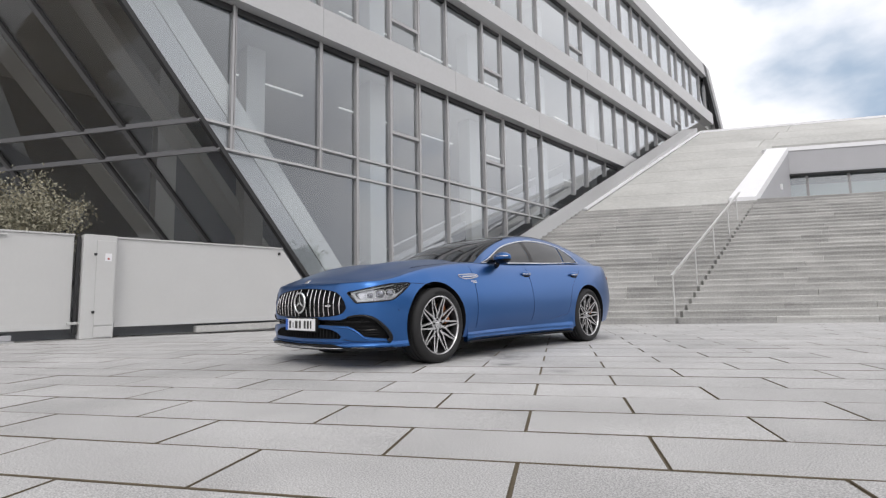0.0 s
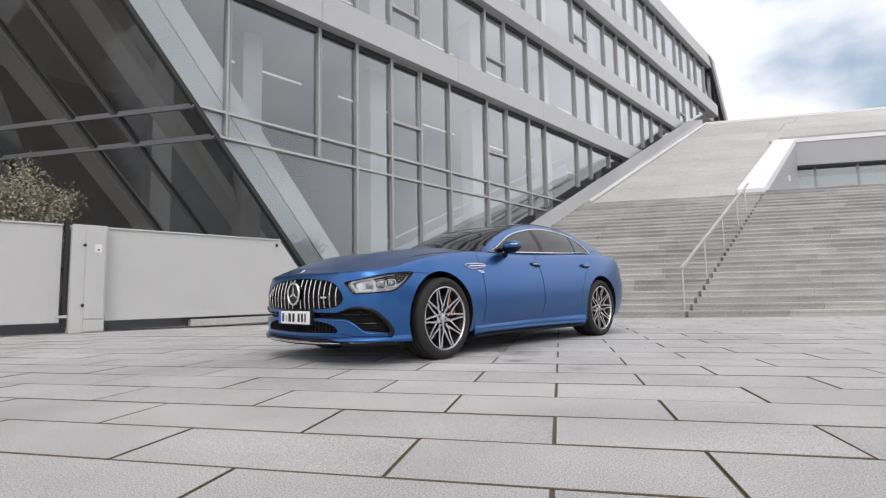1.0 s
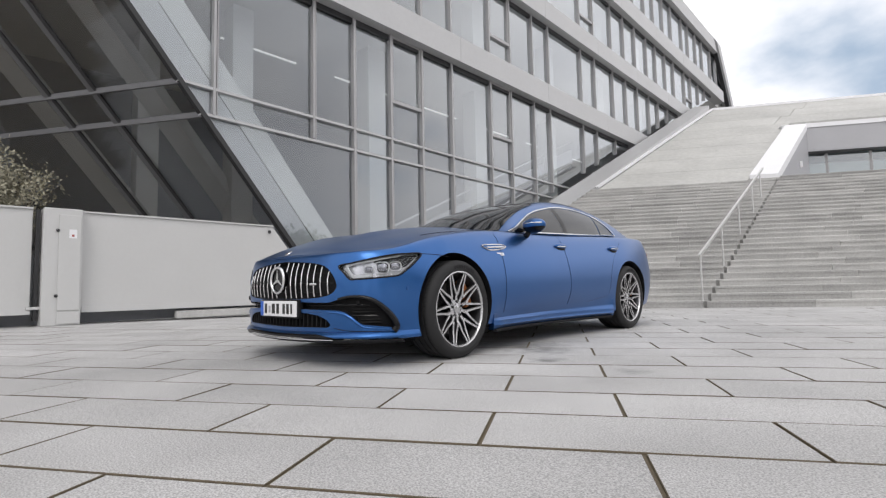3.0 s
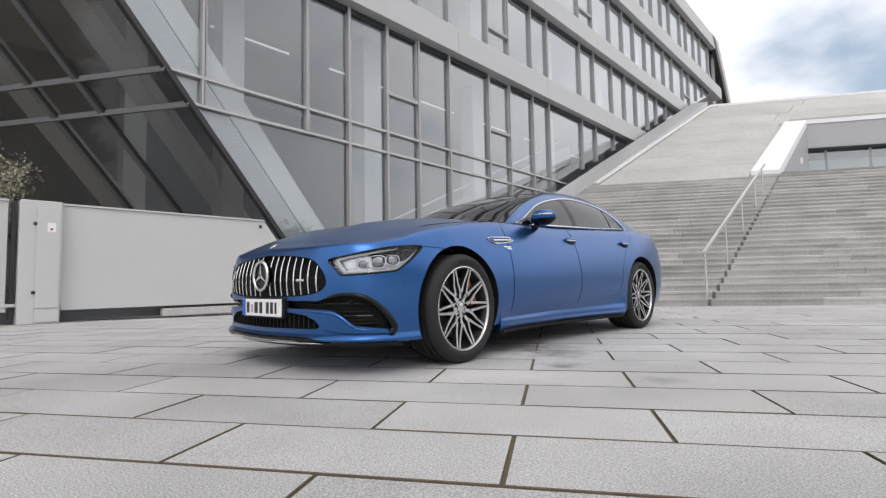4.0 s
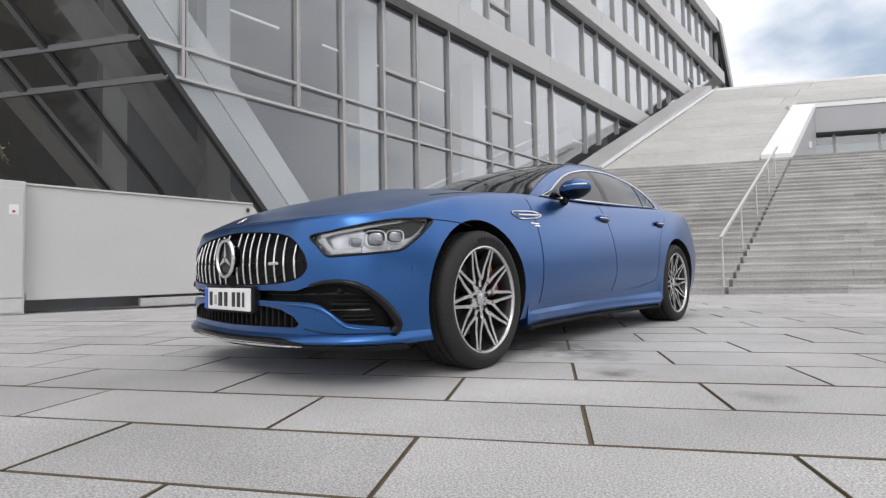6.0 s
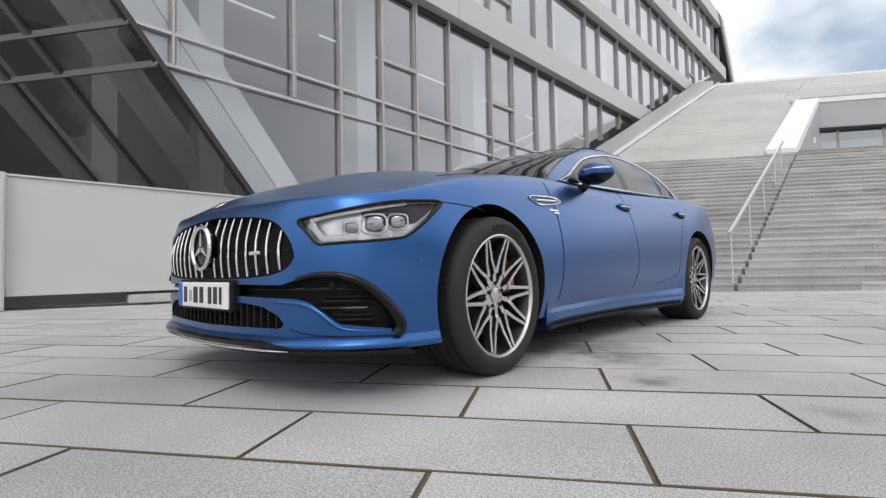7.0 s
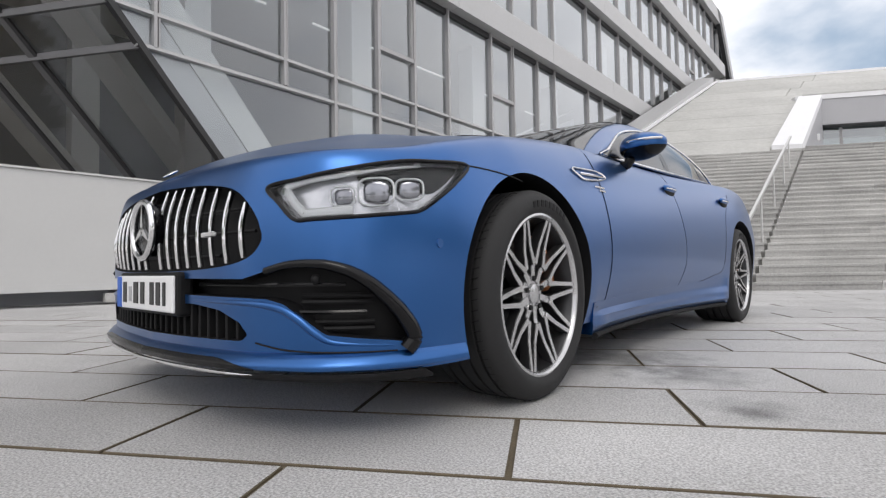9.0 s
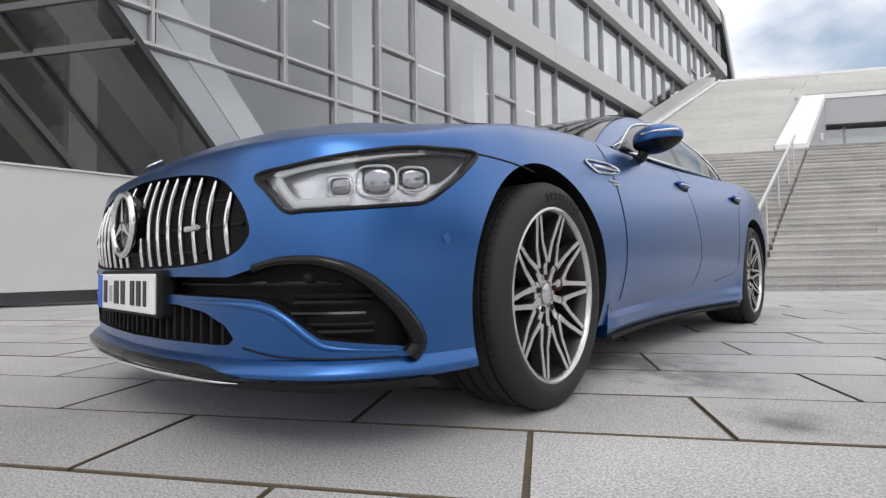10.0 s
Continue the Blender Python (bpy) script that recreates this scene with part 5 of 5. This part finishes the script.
# headlights
for s in (1, -1):
    out = smooth_loop(HEAD, 88)

    def lamp_at(x, y, z, off):
        p = wrap(l_near(x, y), z=z, off=off)
        return Vector((p.x * s, p.y, p.z))
    hl = empty("headlight", label="clear headlight with white light guides and black surround")
    hl.parent = car
    part("surround", sweep([lamp_at(*p, 0.0) for p in out], 0.0058, 8, True), M_BLACK, hl, "", True)
    cen = np.mean(np.array(HEAD), axis=0)

    def inlay(scale, off, name, material, label="", at=cen):
        b = bmesh.new()
        rings = []
        for k in (1.0, 0.75, 0.5, 0.25):
            rings.append([b.verts.new(lamp_at(*(at + (np.array(p) - at) * scale * k), off)) for p in out])
        mid = b.verts.new(lamp_at(*at, off))
        n = len(out)
        for r0, r1 in zip(rings, rings[1:]):
            for i in range(n):
                b.faces.new((r0[i], r0[(i + 1) % n], r1[(i + 1) % n], r1[i]))
        for i in range(n):
            b.faces.new((rings[-1][i], rings[-1][(i + 1) % n], mid))
        return part(name, b, material, hl, label, True)

    inlay(0.99, -0.034, "reflector", M_LAMPIN)
    inlay(0.55, -0.030, "dark_end", M_BLACK, at=np.array((0.922, -0.41, 0.735)))
    lens = inlay(0.985, 0.001, "lens", M_LENS)
    lens.visible_shadow = False
    guide = [(0.897, -0.537, 0.736), (0.86, -0.63, 0.722), (0.81, -0.712, 0.704), (0.71, -0.805, 0.682), (0.682, -0.825, 0.665), (0.727, -0.807, 0.606), (0.75, -0.795, 0.602), (0.83, -0.719, 0.607)]
    part("light_guide", sweep([lamp_at(*(np.array(curve([(k, *p) for k, p in enumerate(guide)])(t))), -0.010) for t in np.linspace(0, 7, 50)], lambda t: 0.003 + 0.0095 * min(1, (t / 0.55) ** 2), 8, flat=0.7), M_DRL, hl, "white light guide", True)
    for (x, y, z), r in (((0.81, -0.736, 0.645), 0.030), ((0.863, -0.665, 0.658), 0.043), ((0.905, -0.575, 0.668), 0.034)):
        c = lamp_at(x, y, z, -0.020)
        nl = plan_n(l_near(x, y))
        q = Vector((nl[0] * s, nl[1] - 0.5, 0)).to_track_quat("Z", "Y").to_matrix().to_4x4()
        b = bmesh.new()
        bmesh.ops.create_uvsphere(b, u_segments=24, v_segments=12, radius=r, matrix=Matrix.Translation(c) @ q @ Matrix.Diagonal((1, 0.78, 0.16, 1)))
        for v in b.verts:
            w = q.inverted() @ (v.co - c)
            w.x, w.y = (math.copysign(min(abs(e), r * f), e) for e, f in ((w.x, 0.78), (w.y, 0.62)))
            v.co = c + q.to_3x3() @ w
        part("projector", b, M_LAMPDARK, hl, "", True)
        ring = [Matrix.Translation(c) @ q @ Vector((r * math.copysign(abs(math.cos(a)) ** 0.6, math.cos(a)) * 1.12, r * 0.85 * math.copysign(abs(math.sin(a)) ** 0.6, math.sin(a)), 0.006)) for a in np.linspace(0, 2 * math.pi, 28, endpoint=False)]
        part("projector_ring", sweep(ring, 0.0028, 6, True), M_DRL, hl, "", True)

# rear: lamps and ducktail, seen only from the side
pair("tail_lamp", surf(lambda a, b, off: wrap(a, z=b, off=0.004 + off), l_at_y(3.75), L_ALL - 0.35, 0.86, 0.90, 20, 4, 0.01), mat("tail_red", (0.25, 0.01, 0.01), 0.15), car)


# wheels
def lathe(profile, seg=72):
    bm = bmesh.new()
    rings = [[bm.verts.new((x, r * math.cos(a), r * math.sin(a))) for a in np.linspace(0, 2 * math.pi, seg, endpoint=False)] for x, r in profile]
    for a, b in zip(rings, rings[1:]):
        for i in range(seg):
            bm.faces.new((a[i], a[(i + 1) % seg], b[(i + 1) % seg], b[i]))
    return bm


def wheel(y, z, r, side, w, steer):
    """Wheel with its outer face towards +x, turned over for the other side."""
    hub = empty("wheel", pose(side * 0.825, y, z, 0, 0, steer + (0 if side > 0 else 180)), "silver ten-spoke alloy wheel with low black tyre")
    hub.parent = car
    rr = 0.277
    prof = [(-w + 0.125, rr - 0.01), (-w + 0.115, rr + 0.03), (-w + 0.13, r - 0.02), (-w + 0.16, r - 0.002)]
    for g in (-0.075, -0.025, 0.025, 0.072):
        prof += [(g - 0.006, r), (g - 0.005, r - 0.008), (g + 0.005, r - 0.008), (g + 0.006, r)]
    prof += [(0.098, r - 0.001), (0.116, r - 0.010), (0.130, r - 0.030), (0.136, r - 0.05), (0.135, rr + 0.022), (0.129, rr + 0.012), (0.124, rr + 0.004), (0.115, rr - 0.012)]
    tyre = part("tyre", lathe(prof), M_RUBBER, hub, "", True)
    groove = bmesh.new()
    for k in range(72):
        a = 2 * math.pi * k / 72
        m = Matrix.Rotation(a, 4, "X") @ Matrix.Translation((0.084, 0, r - 0.0040)) @ Matrix.Rotation(radians(14), 4, "Z")
        bmesh.ops.create_cube(groove, size=1, matrix=m @ Matrix.Diagonal((0.026, 0.0035, 0.0085, 1)))
    tagged(part("tread_sipe_rest", groove, M_BLACKM, tyre), kind="stuff")
    for k in range(9):
        a = radians(62 + 5.2 * k)
        m = Matrix.Rotation(a - radians(90), 4, "X") @ Matrix.Translation((0.1362, 0, r - 0.049))
        part("raised_lettering", box(0.0025, 0.017, 0.023, (0, 0, 0), 0.0008, 1, m), M_BLACKM, tyre)
    rim = part("rim", lathe([(0.117, rr), (0.124, rr + 0.003), (0.126, rr - 0.004), (0.120, rr - 0.011), (0.108, rr - 0.013)]), M_RIM, hub, "polished rim edge", True)
    part("barrel", lathe([(0.110, rr - 0.012), (0.07, rr - 0.028), (-0.10, rr - 0.035), (-0.10, 0.05)]), M_RIMD, hub, "", True)
    part("brake_disc", lathe([(-0.01, 0.07), (-0.01, 0.19), (-0.03, 0.19), (-0.03, 0.07)]), M_DISC, hub)
    cal = box(0.085, 0.09, 0.21, (0.022, 0.170, 0.03), 0.02, 2, Matrix.Rotation(radians(28), 4, "X"))
    part("caliper", cal, M_CALIPER, hub, "bronze brake caliper")
    for k in range(10):
        a0 = radians(36 * k + 3)
        legs = [(Vector((0.112, (rr - 0.006) * math.cos(a0 + sg * radians(2.3)), (rr - 0.006) * math.sin(a0 + sg * radians(2.3)))),
                 Vector((0.092, 0.105 * math.cos(a0 + sg * radians(15.5)), 0.105 * math.sin(a0 + sg * radians(15.5)))), ((0.0, 0.0095), (0.4, 0.0075), (1.0, 0.0075))) for sg in (-1, 1)]
        ar = a0 + radians(18)
        legs.append((Vector((0.092, 0.125 * math.cos(ar), 0.125 * math.sin(ar))), Vector((0.082, 0.045 * math.cos(ar), 0.045 * math.sin(ar))), ((0.0, 0.0105), (0.55, 0.0115), (0.85, 0.0125), (1.0, 0.004))))
        for po, pi, widths in legs:
            t = (po - pi).normalized()
            q = Vector((1, 0, 0)).cross(t).normalized()
            bmf, bmd = bmesh.new(), bmesh.new()
            for b, d0, d1, k0 in ((bmf, 0.000, 0.004, 1.0), (bmd, -0.034, -0.0005, 0.92)):
                v = []
                for f, wd in widths:
                    c = mix(pi, po, f) - Vector((0.006 * math.sin(f * math.pi), 0, 0))
                    v.append([b.verts.new(c + q * wd * k0 * e + Vector((dd, 0, 0))) for e, dd in ((-1, d0), (1, d0), (1, d1), (-1, d1))])
                for r0, r1 in zip(v, v[1:]):
                    for i in range(4):
                        b.faces.new((r0[i], r0[(i + 1) % 4], r1[(i + 1) % 4], r1[i]))
                b.faces.new(v[0])
                b.faces.new(v[-1][::-1])
            sp = part("spoke", bmf, M_RIM, hub)
            part("spoke_side", bmd, M_RIMD, sp, "dark spoke flank")
    part("hub", lathe([(0.04, 0.0), (0.04, 0.07), (0.078, 0.068), (0.083, 0.056), (0.078, 0.036), (0.088, 0.034), (0.091, 0.028), (0.091, 0.0)], 40), M_RIM, hub, "", True)
    for k in range(5):
        a = radians(72 * k + 20)
        b = bmesh.new()
        bmesh.ops.create_cone(b, cap_ends=True, segments=6, radius1=0.011, radius2=0.010, depth=0.02, matrix=Matrix.Translation((0.082, 0.055 * math.cos(a), 0.055 * math.sin(a))) @ Matrix.Rotation(radians(90), 4, "Y"))
        part("wheel_bolt", b, M_BLACKM, hub)
    return hub


for y, z, r in WHEELS:
    for side in (1, -1):
        wheel(y, r - 0.004, r, side, 0.265 if y < 1 else 0.30, 3.5 if y < 1 else 0.0)

# inner arch liners and underbody
part("underbody", box(1.25, 3.9, 0.08, (0, 1.5, 0.20), 0.02), M_BLACKM, car)


# ---------------------------------------------------------------- paving, last
ROW_W, TILE_L, JOINT = 0.435, 1.036, 0.012
N = Vector((math.sin(TH), -math.cos(TH), 0))
paving = empty("paving", label="pale grey granite paving slabs laid in half bond", category="pavement", kind="structure")


def slab(lx, ly, h=0.05, bv=0.0025):
    bm = bmesh.new()
    bmesh.ops.create_cube(bm, size=1, matrix=Matrix.Translation((0, 0, -h / 2)) @ Matrix.Diagonal((lx, ly, h, 1)))
    bmesh.ops.bevel(bm, geom=[e for e in bm.edges if e.verts[0].co.z > -0.001 and e.verts[1].co.z > -0.001], offset=bv, segments=1, affect="EDGES")
    return bm


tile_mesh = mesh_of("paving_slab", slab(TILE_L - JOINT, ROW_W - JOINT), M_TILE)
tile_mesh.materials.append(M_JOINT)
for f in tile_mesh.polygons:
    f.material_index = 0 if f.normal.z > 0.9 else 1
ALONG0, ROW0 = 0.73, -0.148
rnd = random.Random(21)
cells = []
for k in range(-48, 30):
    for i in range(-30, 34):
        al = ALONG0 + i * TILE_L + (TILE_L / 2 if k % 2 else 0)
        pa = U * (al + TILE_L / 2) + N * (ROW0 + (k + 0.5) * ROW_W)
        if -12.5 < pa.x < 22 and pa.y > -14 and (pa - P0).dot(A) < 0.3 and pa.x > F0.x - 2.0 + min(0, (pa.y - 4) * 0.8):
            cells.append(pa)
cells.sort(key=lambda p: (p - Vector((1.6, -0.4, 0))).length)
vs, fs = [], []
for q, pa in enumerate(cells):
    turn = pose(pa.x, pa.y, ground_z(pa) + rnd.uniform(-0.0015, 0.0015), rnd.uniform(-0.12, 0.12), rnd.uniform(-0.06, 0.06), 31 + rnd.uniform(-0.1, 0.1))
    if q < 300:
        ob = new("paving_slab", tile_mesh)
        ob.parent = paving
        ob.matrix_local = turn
    else:
        b0 = len(vs)
        hx, hy = (TILE_L - JOINT) / 2, (ROW_W - JOINT) / 2
        for z, e in ((0, 0.001), (-0.001, 0), (-0.04, 0)):
            vs += [turn @ Vector((x * (hx - e), y * (hy - e), z)) for x, y in ((-1, -1), (1, -1), (1, 1), (-1, 1))]
        fs += [(b0, b0 + 1, b0 + 2, b0 + 3)]
        fs += [(b0 + c + i, b0 + c + 4 + i, b0 + c + 4 + (i + 1) % 4, b0 + c + (i + 1) % 4) for c in (0, 4) for i in range(4)]
me = bpy.data.meshes.new("far_slabs")
me.from_pydata([tuple(v) for v in vs], [], fs)
me.materials.append(M_TILE_FAR)
me.materials.append(M_JOINT)
for q, f in enumerate(me.polygons):
    f.material_index = 0 if q % 9 == 0 else 1
far = tagged(new("far_slabs", me), "pale grey paving slabs further off", kind="stuff")
far.parent = paving
